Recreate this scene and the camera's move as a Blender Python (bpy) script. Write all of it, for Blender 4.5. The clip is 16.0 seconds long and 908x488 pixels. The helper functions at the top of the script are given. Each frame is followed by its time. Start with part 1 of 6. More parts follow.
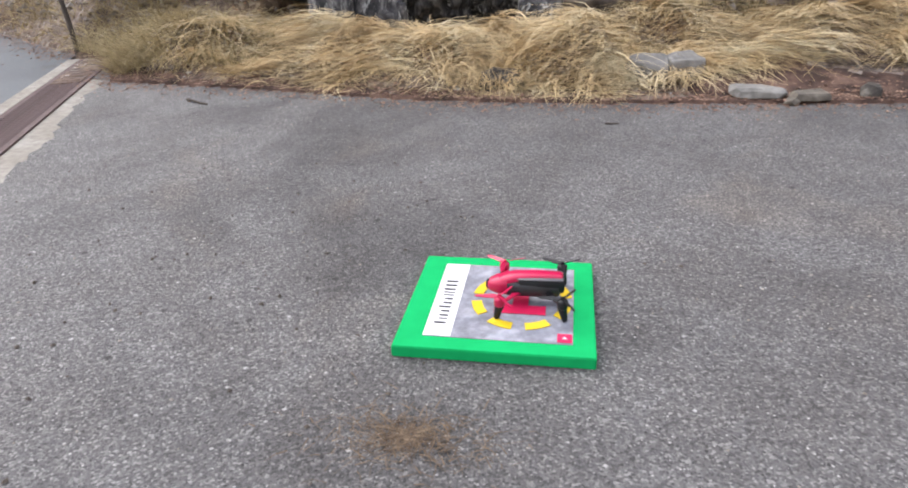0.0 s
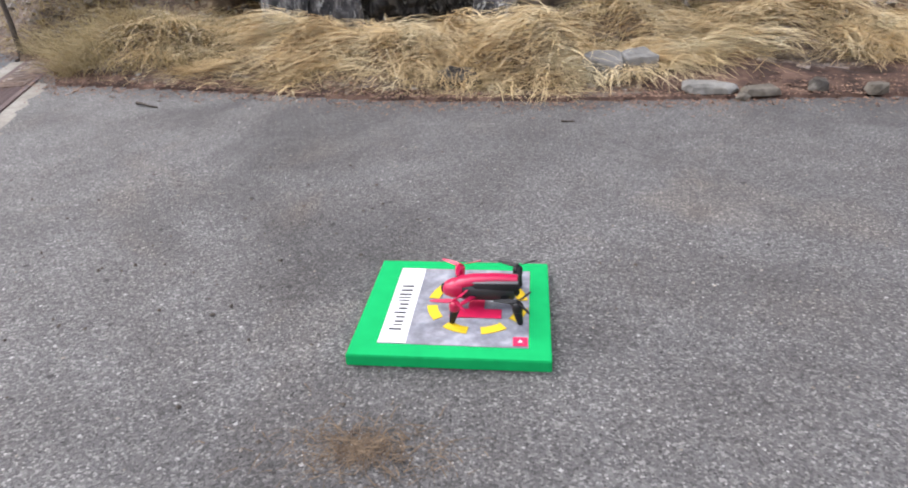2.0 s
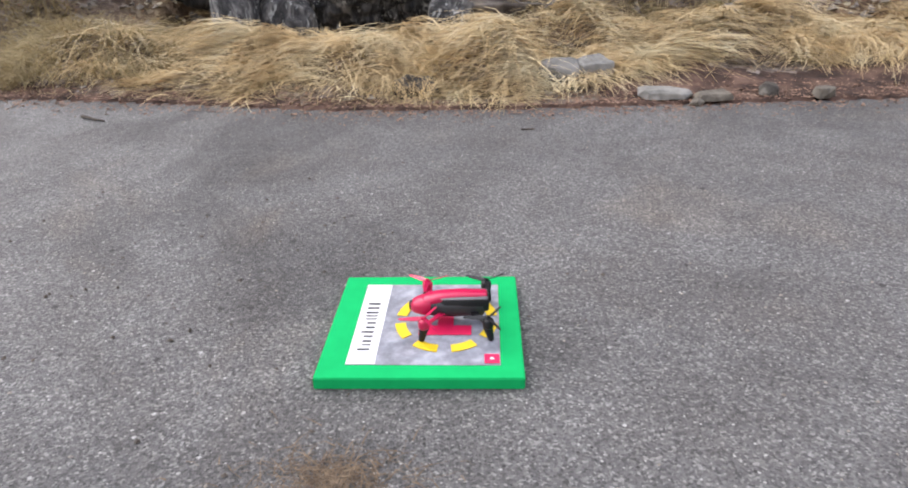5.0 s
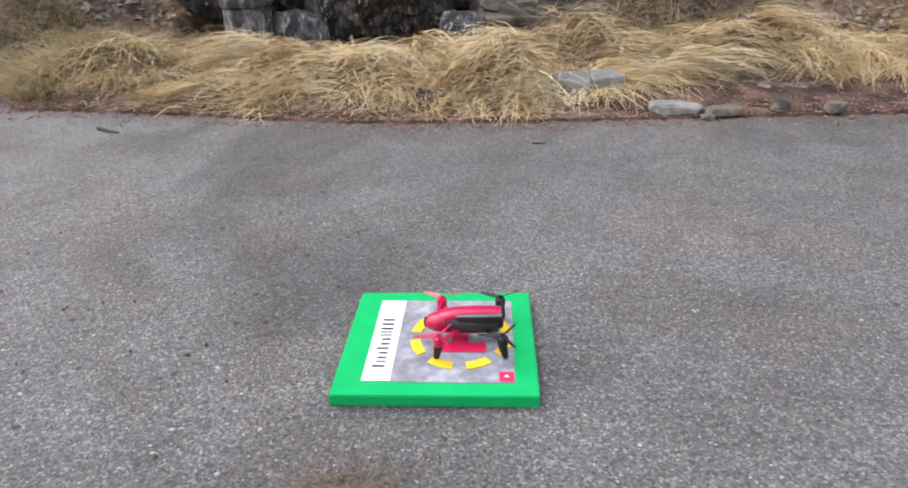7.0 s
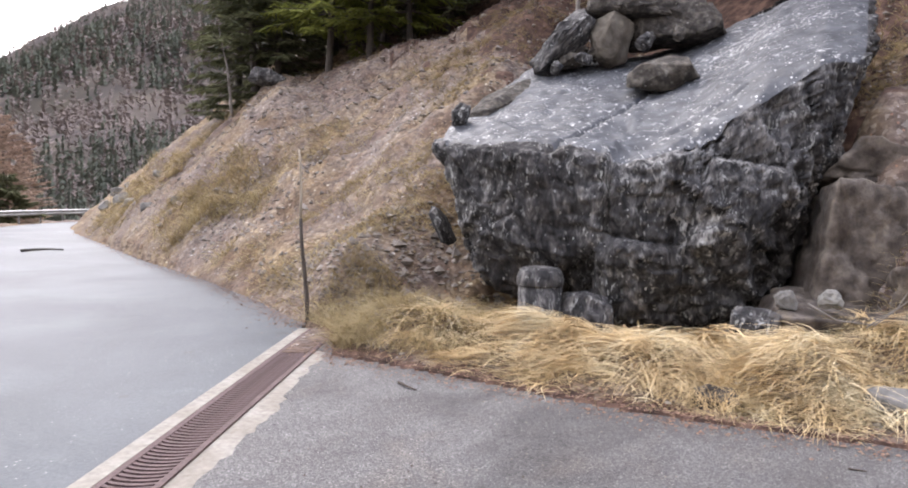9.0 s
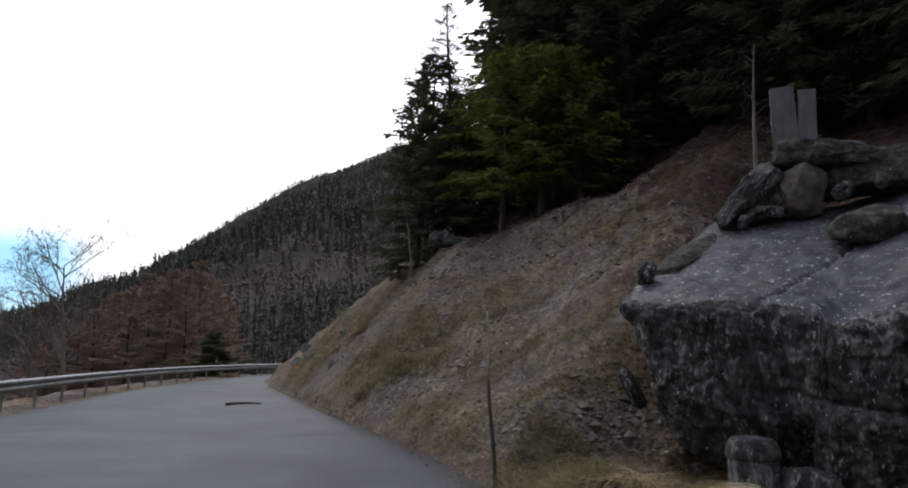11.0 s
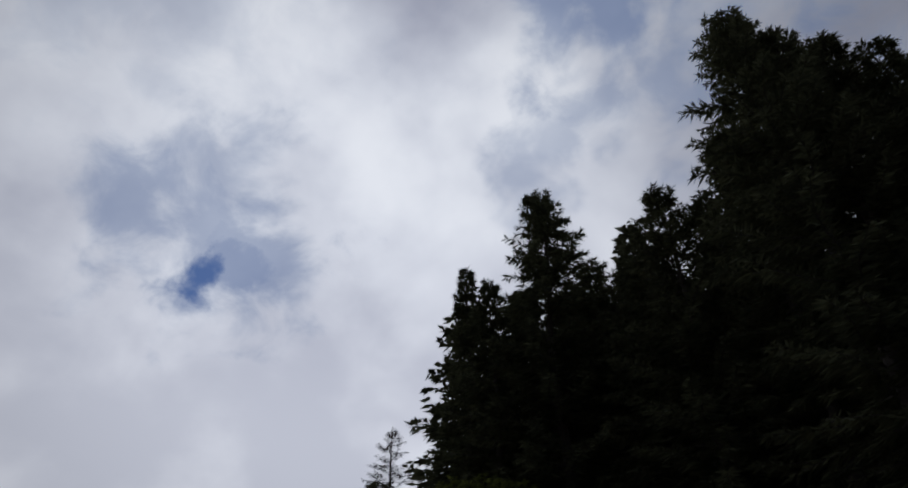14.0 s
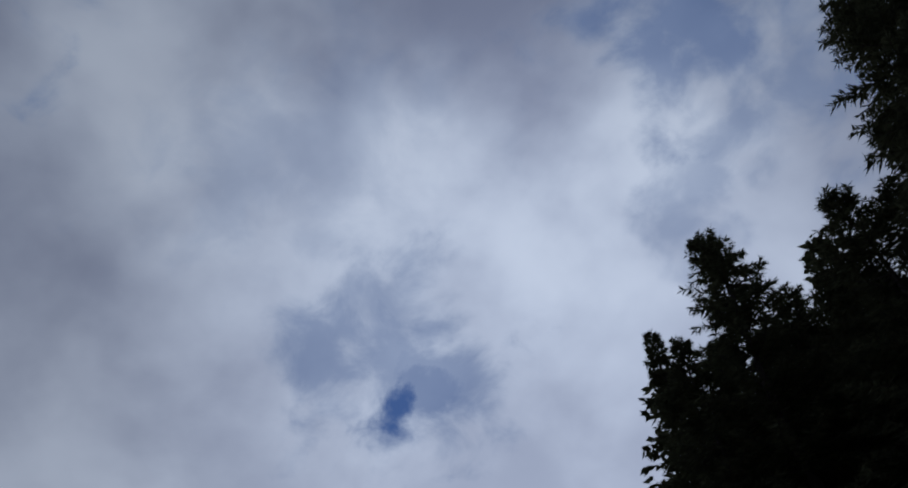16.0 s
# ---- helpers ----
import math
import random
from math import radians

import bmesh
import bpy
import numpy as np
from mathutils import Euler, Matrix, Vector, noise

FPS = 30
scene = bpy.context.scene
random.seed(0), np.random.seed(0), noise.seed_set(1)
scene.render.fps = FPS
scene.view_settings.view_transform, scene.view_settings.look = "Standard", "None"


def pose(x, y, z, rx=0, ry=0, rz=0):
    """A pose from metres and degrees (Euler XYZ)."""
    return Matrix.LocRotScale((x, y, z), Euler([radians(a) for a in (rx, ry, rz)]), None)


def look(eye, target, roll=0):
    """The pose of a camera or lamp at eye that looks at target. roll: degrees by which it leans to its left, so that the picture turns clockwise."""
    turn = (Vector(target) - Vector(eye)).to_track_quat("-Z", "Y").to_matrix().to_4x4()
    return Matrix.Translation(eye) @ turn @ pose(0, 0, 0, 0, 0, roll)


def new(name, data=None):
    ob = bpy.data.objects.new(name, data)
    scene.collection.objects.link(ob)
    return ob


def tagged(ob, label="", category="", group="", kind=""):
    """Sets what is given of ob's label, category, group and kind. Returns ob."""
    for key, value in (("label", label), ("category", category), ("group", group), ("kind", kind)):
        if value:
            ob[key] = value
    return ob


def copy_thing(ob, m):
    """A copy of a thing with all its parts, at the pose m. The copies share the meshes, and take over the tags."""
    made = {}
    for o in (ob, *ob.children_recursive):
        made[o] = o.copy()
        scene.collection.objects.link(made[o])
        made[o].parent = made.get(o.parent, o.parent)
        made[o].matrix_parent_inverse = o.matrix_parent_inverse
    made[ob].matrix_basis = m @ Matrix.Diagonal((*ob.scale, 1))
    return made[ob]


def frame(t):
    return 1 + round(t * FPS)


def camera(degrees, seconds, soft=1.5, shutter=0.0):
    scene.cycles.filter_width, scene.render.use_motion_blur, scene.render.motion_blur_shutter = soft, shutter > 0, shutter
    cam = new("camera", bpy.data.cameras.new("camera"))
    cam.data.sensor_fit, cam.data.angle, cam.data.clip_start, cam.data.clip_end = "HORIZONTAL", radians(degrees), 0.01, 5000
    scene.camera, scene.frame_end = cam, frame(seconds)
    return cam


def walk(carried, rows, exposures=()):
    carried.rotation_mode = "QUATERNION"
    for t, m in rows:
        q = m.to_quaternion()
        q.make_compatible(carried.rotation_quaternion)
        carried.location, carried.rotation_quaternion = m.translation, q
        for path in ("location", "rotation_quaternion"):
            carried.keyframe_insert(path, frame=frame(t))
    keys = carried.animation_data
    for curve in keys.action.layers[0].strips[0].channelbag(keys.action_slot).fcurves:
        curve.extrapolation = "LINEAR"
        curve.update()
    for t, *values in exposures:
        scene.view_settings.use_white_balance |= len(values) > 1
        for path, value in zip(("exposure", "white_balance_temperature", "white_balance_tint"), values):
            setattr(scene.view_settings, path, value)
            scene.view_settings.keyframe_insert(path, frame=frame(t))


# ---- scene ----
cam = camera(67.0, 16.0, soft=1.9)
PATH = [
    (0, (0.225, -0.022, 1.128), (-0.016, 1.765, 0.263), -1.8),
    (0.5, (0.225, -0.02, 1.124), (0.005, 1.768, 0.255), -1.9),
    (1, (0.233, -0.01, 1.128), (0.04, 1.78, 0.256), -1.8),
    (1.5, (0.245, -0.004, 1.133), (0.077, 1.787, 0.258), -1.8),
    (2, (0.258, 0.009, 1.141), (0.117, 1.8, 0.264), -1.8),
    (2.5, (0.269, 0.019, 1.138), (0.159, 1.812, 0.26), -1.8),
    (3, (0.261, 0.034, 1.143), (0.191, 1.83, 0.265), -1.6),
    (3.5, (0.246, 0.046, 1.148), (0.205, 1.842, 0.271), -1.6),
    (4, (0.231, 0.056, 1.15), (0.213, 1.855, 0.275), -1.6),
    (6.5, (0.226, 0.059, 1.168), (0.202, 1.868, 0.317), -1.6),
    (7, (0.205, 0.057, 1.182), (0.167, 1.87, 0.338), -1.5),
    (7.5, (0.156, 0.043, 1.216), (0.086, 1.858, 0.378), -1.3),
    (8, (0.107, 0.084, 1.29), (-0.054, 1.928, 0.533), -1.4),
    (8.5, (0.085, 0.037, 1.322), (-0.326, 1.961, 0.963), 0.4),
    (9, (0.009, 0.014, 1.34), (-0.742, 1.864, 1.221), 0.7),
    (9.3, (-0.026, -0.005, 1.343), (-0.903, 1.792, 1.321), 0.5),
    (9.5, (-0.045, -0.022, 1.344), (-0.987, 1.742, 1.382), 0.8),
    (9.7, (-0.061, -0.039, 1.346), (-1.044, 1.7, 1.435), 0.8),
    (11.8, (-0.209, -0.212, 1.474), (-1.434, 1.296, 1.948), 0.3),
    (12.5, (-0.227, -0.262, 1.489), (-1.449, 1.156, 2.194), 0.7),
    (13, (-0.257, -0.294, 1.491), (-1.369, 1.061, 2.453), 1.9),
    (13.5, (-0.312, -0.33, 1.494), (-1.198, 0.998, 2.699), 1.7),
    (14, (-0.376, -0.354, 1.499), (-1.119, 0.883, 2.883), 1.1),
    (14.5, (-0.416, -0.344, 1.505), (-1.089, 0.802, 3.0), -0.2),
    (15, (-0.424, -0.298, 1.512), (-1.148, 0.736, 3.063), -1.8),
    (15.5, (-0.456, -0.226, 1.514), (-1.332, 0.653, 3.083), -1.1),
    (16, (-0.51, -0.163, 1.517), (-1.48, 0.623, 3.08), -0.1),
]
walk(cam, [(r[0], look(*r[1:])) for r in PATH],
     [(0, 1.48, 6800, 13), (7.5, 1.47, 6800, 13), (8.5, 1.58, 6750, 15), (9.0, 1.82, 6800, 17), (9.7, 1.48, 6700, 16), (10.7, 0.3, 6450, 11), (11.8, -1.45, 6200, 10),
      (12.5, -1.48, 6200, 10), (13.3, -1.72, 6150, 11), (14.0, -1.9, 6100, 13), (15.0, -1.97, 5780, 13), (16, -2.32, 5420, 13)])

# ---- world and sun ----
SUN_AZ, SUN_EL = 38.0, 48.0   # degrees left of +y, above the horizon
world = bpy.data.worlds.new("cloudy_sky")
scene.world = world
world.use_nodes = True


def vec_of(az, el):
    a, e = radians(az), radians(el)
    return Vector((-math.sin(a) * math.cos(e), math.cos(a) * math.cos(e), math.sin(e)))


def build_sky():
    nt = world.node_tree
    N, L = nt.nodes, nt.links

    def node(kind, **kw):
        n = N.new(kind)
        for k, v in kw.items():
            n.inputs[k].default_value = v
        return n

    def math_(op, a, b=None, c=None, clamp=False):
        n = N.new("ShaderNodeMath")
        n.operation, n.use_clamp = op, clamp
        for i, v in enumerate((a, b, c)):
            if v is None:
                continue
            if isinstance(v, (int, float)):
                n.inputs[i].default_value = v
            else:
                L.new(v, n.inputs[i])
        return n.outputs[0]

    def smooth(v, lo, hi):
        n = N.new("ShaderNodeMapRange")
        n.interpolation_type = "SMOOTHSTEP"
        L.new(v, n.inputs[0])
        n.inputs[1].default_value, n.inputs[2].default_value = lo, hi
        return n.outputs[0]

    def blend(f, a, b):
        n = N.new("ShaderNodeMix")
        n.data_type = "RGBA"
        if isinstance(f, (int, float)):
            n.inputs[0].default_value = f
        else:
            L.new(f, n.inputs[0])
        for i, v in ((6, a), (7, b)):
            if isinstance(v, tuple):
                n.inputs[i].default_value = (*v, 1)
            else:
                L.new(v, n.inputs[i])
        return n.outputs[2]

    sky = N.new("ShaderNodeTexSky")
    sky.sky_type, sky.sun_disc = "NISHITA", False
    sky.sun_elevation, sky.sun_rotation = radians(SUN_EL), radians(-SUN_AZ)
    sky.air_density, sky.ozone_density = 1.0, 2.0
    tc = N.new("ShaderNodeTexCoord")
    d = tc.outputs["Generated"]
    sep = N.new("ShaderNodeSeparateXYZ")
    L.new(d, sep.inputs[0])
    # billows: noise over the direction, a little flattened
    mp0 = N.new("ShaderNodeMapping")
    mp0.inputs["Scale"].default_value = (1.0, 1.0, 1.25)
    L.new(d, mp0.inputs[0])
    p = mp0.outputs[0]

    def fbm(scale, detail, rough=0.55, off=(0, 0, 0), warp=0.0):
        mp = N.new("ShaderNodeMapping")
        mp.inputs["Location"].default_value = off
        L.new(p, mp.inputs[0])
        n = node("ShaderNodeTexNoise", Scale=scale, Detail=detail, Roughness=rough, Distortion=warp)
        L.new(mp.outputs[0], n.inputs["Vector"])
        return n.outputs[0]

    big, mid = fbm(2.5, 4, 0.45, (3.1, 1.7, 0), 0.1), fbm(4.6, 5, 0.48, (7.7, 0.4, 0), 0.1)
    lum = math_("ADD", math_("MULTIPLY", big, 0.6), math_("MULTIPLY", mid, 0.4))
    cloud = blend(smooth(lum, 0.36, 0.62), (0.66, 0.69, 0.84), (1.38, 1.42, 1.49))
    cloud = blend(math_("MULTIPLY", smooth(lum, 0.54, 0.68), 0.8), cloud, (1.8, 1.82, 1.81))
    # brighter towards the veiled sun and towards the horizon
    low = math_("SUBTRACT", 1.0, smooth(sep.outputs[2], 0.42, 0.82))
    cloud_b = blend(math_("MULTIPLY", low, 0.75), cloud, blend(smooth(lum, 0.38, 0.56), (1.36, 1.39, 1.47), (1.95, 1.97, 1.98)))
    # the glow of the veiled sun
    dot = N.new("ShaderNodeVectorMath")
    dot.operation = "DOT_PRODUCT"
    L.new(d, dot.inputs[0])
    dot.inputs[1].default_value = vec_of(SUN_AZ + 3, SUN_EL - 6)
    glow = N.new("ShaderNodeMapRange")
    L.new(dot.outputs["Value"], glow.inputs[0])
    glow.inputs[1].default_value, glow.inputs[2].default_value, glow.inputs[3].default_value, glow.inputs[4].default_value = -0.6, 1.0, 0.20, 1.45
    gv = N.new("ShaderNodeVectorMath")
    gv.operation = "SCALE"
    L.new(cloud_b, gv.inputs[0]), L.new(glow.outputs[0], gv.inputs["Scale"])
    veil = math_("MULTIPLY_ADD", smooth(dot.outputs["Value"], 0.78, 1.0), 0.38, 0.80)
    gw = N.new("ShaderNodeVectorMath")
    gw.operation = "SCALE"
    L.new(gv.outputs[0], gw.inputs[0]), L.new(veil, gw.inputs["Scale"])
    cloud_b = gw.outputs[0]
    # gaps of blue
    gap = None
    wisp = fbm(11.0, 5, 0.55, (1.3, 4.4, 2.0), 0.3)
    tear = node("ShaderNodeTexNoise", Scale=8.0, Detail=4.0, Roughness=0.5)
    L.new(d, tear.inputs["Vector"])
    t1 = N.new("ShaderNodeVectorMath")
    t1.operation = "SUBTRACT"
    L.new(tear.outputs["Color"], t1.inputs[0])
    t1.inputs[1].default_value = (0.5, 0.5, 0.5)
    t2 = N.new("ShaderNodeVectorMath")
    t2.operation = "SCALE"
    L.new(t1.outputs[0], t2.inputs[0])
    t2.inputs["Scale"].default_value = 0.13
    t3 = N.new("ShaderNodeVectorMath")
    L.new(d, t3.inputs[0]), L.new(t2.outputs[0], t3.inputs[1])
    torn = t3.outputs[0]
    for az, el, size, strength in ((57.6, 37.0, 0.055, 1.0), (54.2, 39.0, 0.075, 0.72), (50.5, 38.2, 0.04, 0.62), (61.5, 42.0, 0.13, 0.55), (53.5, 41.0, 0.12, 0.6), (60.0, 46.0, 0.12, 0.45), (9.5, 62.0, 0.14, 0.62), (5.0, 55.0, 0.13, 0.45), (21.0, 50.0, 0.07, 0.4), (72.0, 56.0, 0.2, 0.2), (-28.0, 66.0, 0.3, 0.5),
                                   (150.0, 45.0, 0.4, 0.7), (-110.0, 40.0, 0.4, 0.7)):
        v = N.new("ShaderNodeVectorMath")
        v.operation = "DISTANCE"
        L.new(torn, v.inputs[0])
        v.inputs[1].default_value = vec_of(az, el)
        g = math_("SUBTRACT", 1.0, math_("DIVIDE", v.outputs["Value"], size))
        g = math_("ADD", g, math_("MULTIPLY", math_("SUBTRACT", wisp, 0.5), 3.2))
        g = math_("MULTIPLY", smooth(g, -0.25, 0.85), strength)
        gap = g if gap is None else math_("MAXIMUM", gap, g)
    bl = N.new("ShaderNodeVectorMath")
    bl.operation = "SCALE"
    L.new(sky.outputs[0], bl.inputs[0])
    bl.inputs["Scale"].default_value = 0.06
    col = blend(math_("MULTIPLY", gap, 0.92), cloud_b, blend(0.1, blend(gap, (0.46, 0.78, 1.28), (0.075, 0.32, 1.0)), bl.outputs[0]))
    # a low bank of darker cloud down the valley
    dk = N.new("ShaderNodeVectorMath")
    dk.operation = "MULTIPLY_ADD"
    L.new(torn, dk.inputs[0])
    dk.inputs[1].default_value = (1.0, 1.0, 2.6)
    dk.inputs[2].default_value = [-a * b for a, b in zip(vec_of(72, 12.5), (1.0, 1.0, 2.6))]
    dl = N.new("ShaderNodeVectorMath")
    dl.operation = "LENGTH"
    L.new(dk.outputs[0], dl.inputs[0])
    dark = math_("MULTIPLY", math_("SUBTRACT", 1.0, smooth(math_("ADD", dl.outputs["Value"], math_("MULTIPLY", math_("SUBTRACT", mid, 0.5), 0.3)), 0.05, 0.22)), 0.45)
    col = blend(dark, col, (0.78, 0.86, 1.02))
    # the clear strip under the far edge of the clouds, down the valley
    vv = N.new("ShaderNodeVectorMath")
    vv.operation = "DISTANCE"
    L.new(d, vv.inputs[0])
    vv.inputs[1].default_value = vec_of(74, 3.2)
    strip = smooth(math_("ADD", math_("SUBTRACT", 0.20, vv.outputs["Value"]), math_("MULTIPLY", math_("SUBTRACT", mid, 0.5), 0.12)), 0.0, 0.06)
    strip = math_("MULTIPLY", strip, math_("SUBTRACT", 1.0, smooth(math_("ADD", sep.outputs[2], math_("MULTIPLY", mid, 0.05)), 0.15, 0.20)))
    col = blend(strip, col, blend(smooth(sep.outputs[2], 0.02, 0.10), (1.0, 1.38, 1.6), (0.62, 1.12, 1.5)))
    bg = N["Background"]
    L.new(col, bg.inputs[0])
    bg.inputs[1].default_value = 1.0


build_sky()
sun = new("sun", bpy.data.lights.new("sun", "SUN"))
sun.data.energy, sun.data.angle, sun.data.color = 0.5, radians(25), (1.0, 0.97, 0.92)
sun.matrix_world = look((0, 0, 40), Vector((0, 0, 40)) - vec_of(SUN_AZ, SUN_EL))


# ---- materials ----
DARKEN = 0.78   # scales every base colour down, so the ground looks dimmer against the sky


def material(name, stops, scale=8.0, detail=6, rough=0.9, metal=0.0, bump=0.3, bump_scale=None, big=None, big_scale=0.6,
             rand=0.0, island=False, specks=None, stretch=(1, 1, 1), spec=0.3, flakes=None, distort=0.0, cells=None, stain=None, vein=None, thin=0.0):
    """A procedural surface: a colour ramp over fine noise, toned by a second, larger noise; specks are (scale, share, colour)."""
    m = bpy.data.materials.new(name)
    m.use_nodes = True
    nt = m.node_tree
    N, L = nt.nodes, nt.links
    b = N["Principled BSDF"]
    b.inputs["Roughness"].default_value, b.inputs["Metallic"].default_value = rough, metal
    b.inputs["Specular IOR Level"].default_value = spec
    tc = N.new("ShaderNodeTexCoord")
    mp = N.new("ShaderNodeMapping")
    mp.inputs["Scale"].default_value = stretch
    L.new(tc.outputs["Object"], mp.inputs[0])

    def nz(sc, det, dist=0.0):
        n = N.new("ShaderNodeTexNoise")
        n.inputs["Scale"].default_value, n.inputs["Detail"].default_value, n.inputs["Roughness"].default_value = sc, det, 0.6
        n.inputs["Distortion"].default_value = dist
        L.new(mp.outputs[0], n.inputs["Vector"])
        return n.outputs[0]

    def mix(f, a, c, mode="MIX"):
        n = N.new("ShaderNodeMix")
        n.data_type, n.blend_type = "RGBA", mode
        for i, v in ((0, f), (6, a), (7, c)):
            if isinstance(v, (int, float)):
                n.inputs[i].default_value = v
            elif isinstance(v, tuple):
                n.inputs[i].default_value = (*v, 1)
            else:
                L.new(v, n.inputs[i])
        return n.outputs[2]

    def ramp(v, pts):
        n = N.new("ShaderNodeValToRGB")
        e = n.color_ramp.elements
        while len(e) < len(pts):
            e.new(0.5)
        for el, (pos, c) in zip(e, pts):
            el.position, el.color = pos, (*c, 1)
        L.new(v, n.inputs[0])
        return n.outputs[0]

    fine = nz(scale, detail, distort)
    col = ramp(fine, stops)
    if big:
        col = mix(ramp(nz(big_scale, 4, 0.6), [(0.38, (0, 0, 0)), (0.62, (1, 1, 1))]), col, mix(1.0, col, big, "MULTIPLY"))
    if cells:
        v = N.new("ShaderNodeTexVoronoi")
        v.inputs["Scale"].default_value = cells[0]
        L.new(mp.outputs[0], v.inputs["Vector"])
        sc_ = N.new("ShaderNodeSeparateColor")
        L.new(v.outputs["Color"], sc_.inputs[0])
        col = mix(cells[2], col, ramp(sc_.outputs[0], cells[1]))
        if big:
            col = mix(ramp(nz(big_scale * 1.7, 5, 1.0), [(0.40, (0, 0, 0)), (0.66, (1, 1, 1))]), col, mix(1.0, col, big, "MULTIPLY"))
    for sc, share, c in (specks or ()):
        v = N.new("ShaderNodeTexVoronoi")
        v.distance = "MANHATTAN"
        v.inputs["Scale"].default_value = sc
        L.new(mp.outputs[0], v.inputs["Vector"])
        wn = N.new("ShaderNodeSeparateColor")
        L.new(v.outputs["Color"], wn.inputs[0])
        th = N.new("ShaderNodeMath")
        th.operation = "LESS_THAN"
        L.new(wn.outputs[0], th.inputs[0])
        th.inputs[1].default_value = share
        near = N.new("ShaderNodeMath")
        near.operation = "LESS_THAN"
        L.new(v.outputs["Distance"], near.inputs[0])
        near.inputs[1].default_value = 0.5
        f = N.new("ShaderNodeMath")
        f.operation = "MULTIPLY"
        L.new(th.outputs[0], f.inputs[0]), L.new(near.outputs[0], f.inputs[1])
        col = mix(f.outputs[0], col, c)
    if flakes:
        # clustered pale growth: a threshold of noise inside patches of larger noise
        sc, lo, hi, c = flakes
        f1 = ramp(nz(sc, 5, 0.3), [(lo, (0, 0, 0)), (hi, (1, 1, 1))])
        f2 = ramp(nz(sc * 0.12, 3, 0.2), [(0.42, (0, 0, 0)), (0.62, (1, 1, 1))])
        col = mix(mix(1.0, f1, f2, "MULTIPLY"), col, c)
    if stain:
        col = mix(ramp(nz(stain[0], 5, 1.2), [(0.44, (0, 0, 0)), (0.60, (1, 1, 1))]), col, mix(1.0, col, stain[1], "MULTIPLY"))
        col = mix(ramp(nz(stain[0] * 2.3, 4, 0.8), [(0.56, (0, 0, 0)), (0.72, (0.8, 0.8, 0.8))]), col, mix(1.0, col, stain[2], "MULTIPLY"))
    for at, stretch_v, c, sway in (vein or ()):
        # a pale crust of its own shape at one place of the stone
        vm = N.new("ShaderNodeMapping")
        vm.vector_type = "POINT"
        vm.inputs["Location"].default_value = [-a * b for a, b in zip(at, stretch_v)]
        vm.inputs["Scale"].default_value = stretch_v
        L.new(tc.outputs["Object"], vm.inputs[0])
        ln = N.new("ShaderNodeVectorMath")
        ln.operation = "LENGTH"
        L.new(vm.outputs[0], ln.inputs[0])
        ad = N.new("ShaderNodeMath")
        ad.operation = "MULTIPLY_ADD"
        L.new(nz(9.0, 8, 0.15), ad.inputs[0])
        ad.inputs[1].default_value = -sway
        L.new(ln.outputs["Value"], ad.inputs[2])
        ad2 = N.new("ShaderNodeMath")
        L.new(ad.outputs[0], ad2.inputs[0])
        ad2.inputs[1].default_value = 0.5 * sway - 0.25
        crust = mix(1.0, ramp(ad2.outputs[0], [(0.0, (1, 1, 1)), (0.2, (0, 0, 0))]), ramp(nz(24.0, 5, 0.2), [(0.44, (0, 0, 0)), (0.58, (1, 1, 1))]), "MULTIPLY")
        col = mix(crust, col, c)
    col = mix(1.0, col, (DARKEN, DARKEN, DARKEN), "MULTIPLY")
    if rand:
        if island:
            r = N.new("ShaderNodeNewGeometry").outputs["Random Per Island"]
        else:
            r = N.new("ShaderNodeObjectInfo").outputs["Random"]
        lo, hi = 1 - rand, 1 + rand
        tone = ramp(r, [(0, (lo, lo, lo)), (1, (min(hi, 1), min(hi, 1), min(hi, 1) * 0.97))])
        col = mix(1.0, col, tone, "MULTIPLY")
    L.new(col, b.inputs["Base Color"])
    if bump:
        bn = N.new("ShaderNodeBump")
        bn.inputs["Strength"].default_value, bn.inputs["Distance"].default_value = bump, 0.02
        L.new(nz(bump_scale, 6) if bump_scale else fine, bn.inputs["Height"])
        L.new(bn.outputs[0], b.inputs["Normal"])
    if thin:
        # thin leaves let part of the light through
        tr = N.new("ShaderNodeBsdfTranslucent")
        L.new(col, tr.inputs[0])
        sh = N.new("ShaderNodeMixShader")
        sh.inputs[0].default_value = thin
        L.new(b.outputs[0], sh.inputs[1]), L.new(tr.outputs[0], sh.inputs[2])
        L.new(sh.outputs[0], N["Material Output"].inputs[0])
    return m


def plain(name, c, rough=0.5, metal=0.0, spec=0.5, vary=0.12, scale=30):
    lo, hi = tuple(v * (1 - vary) for v in c), tuple(min(1, v * (1 + vary)) for v in c)
    return material(name, [(0.35, lo), (0.65, hi)], scale, 4, rough, metal, 0.05, None, spec=spec)


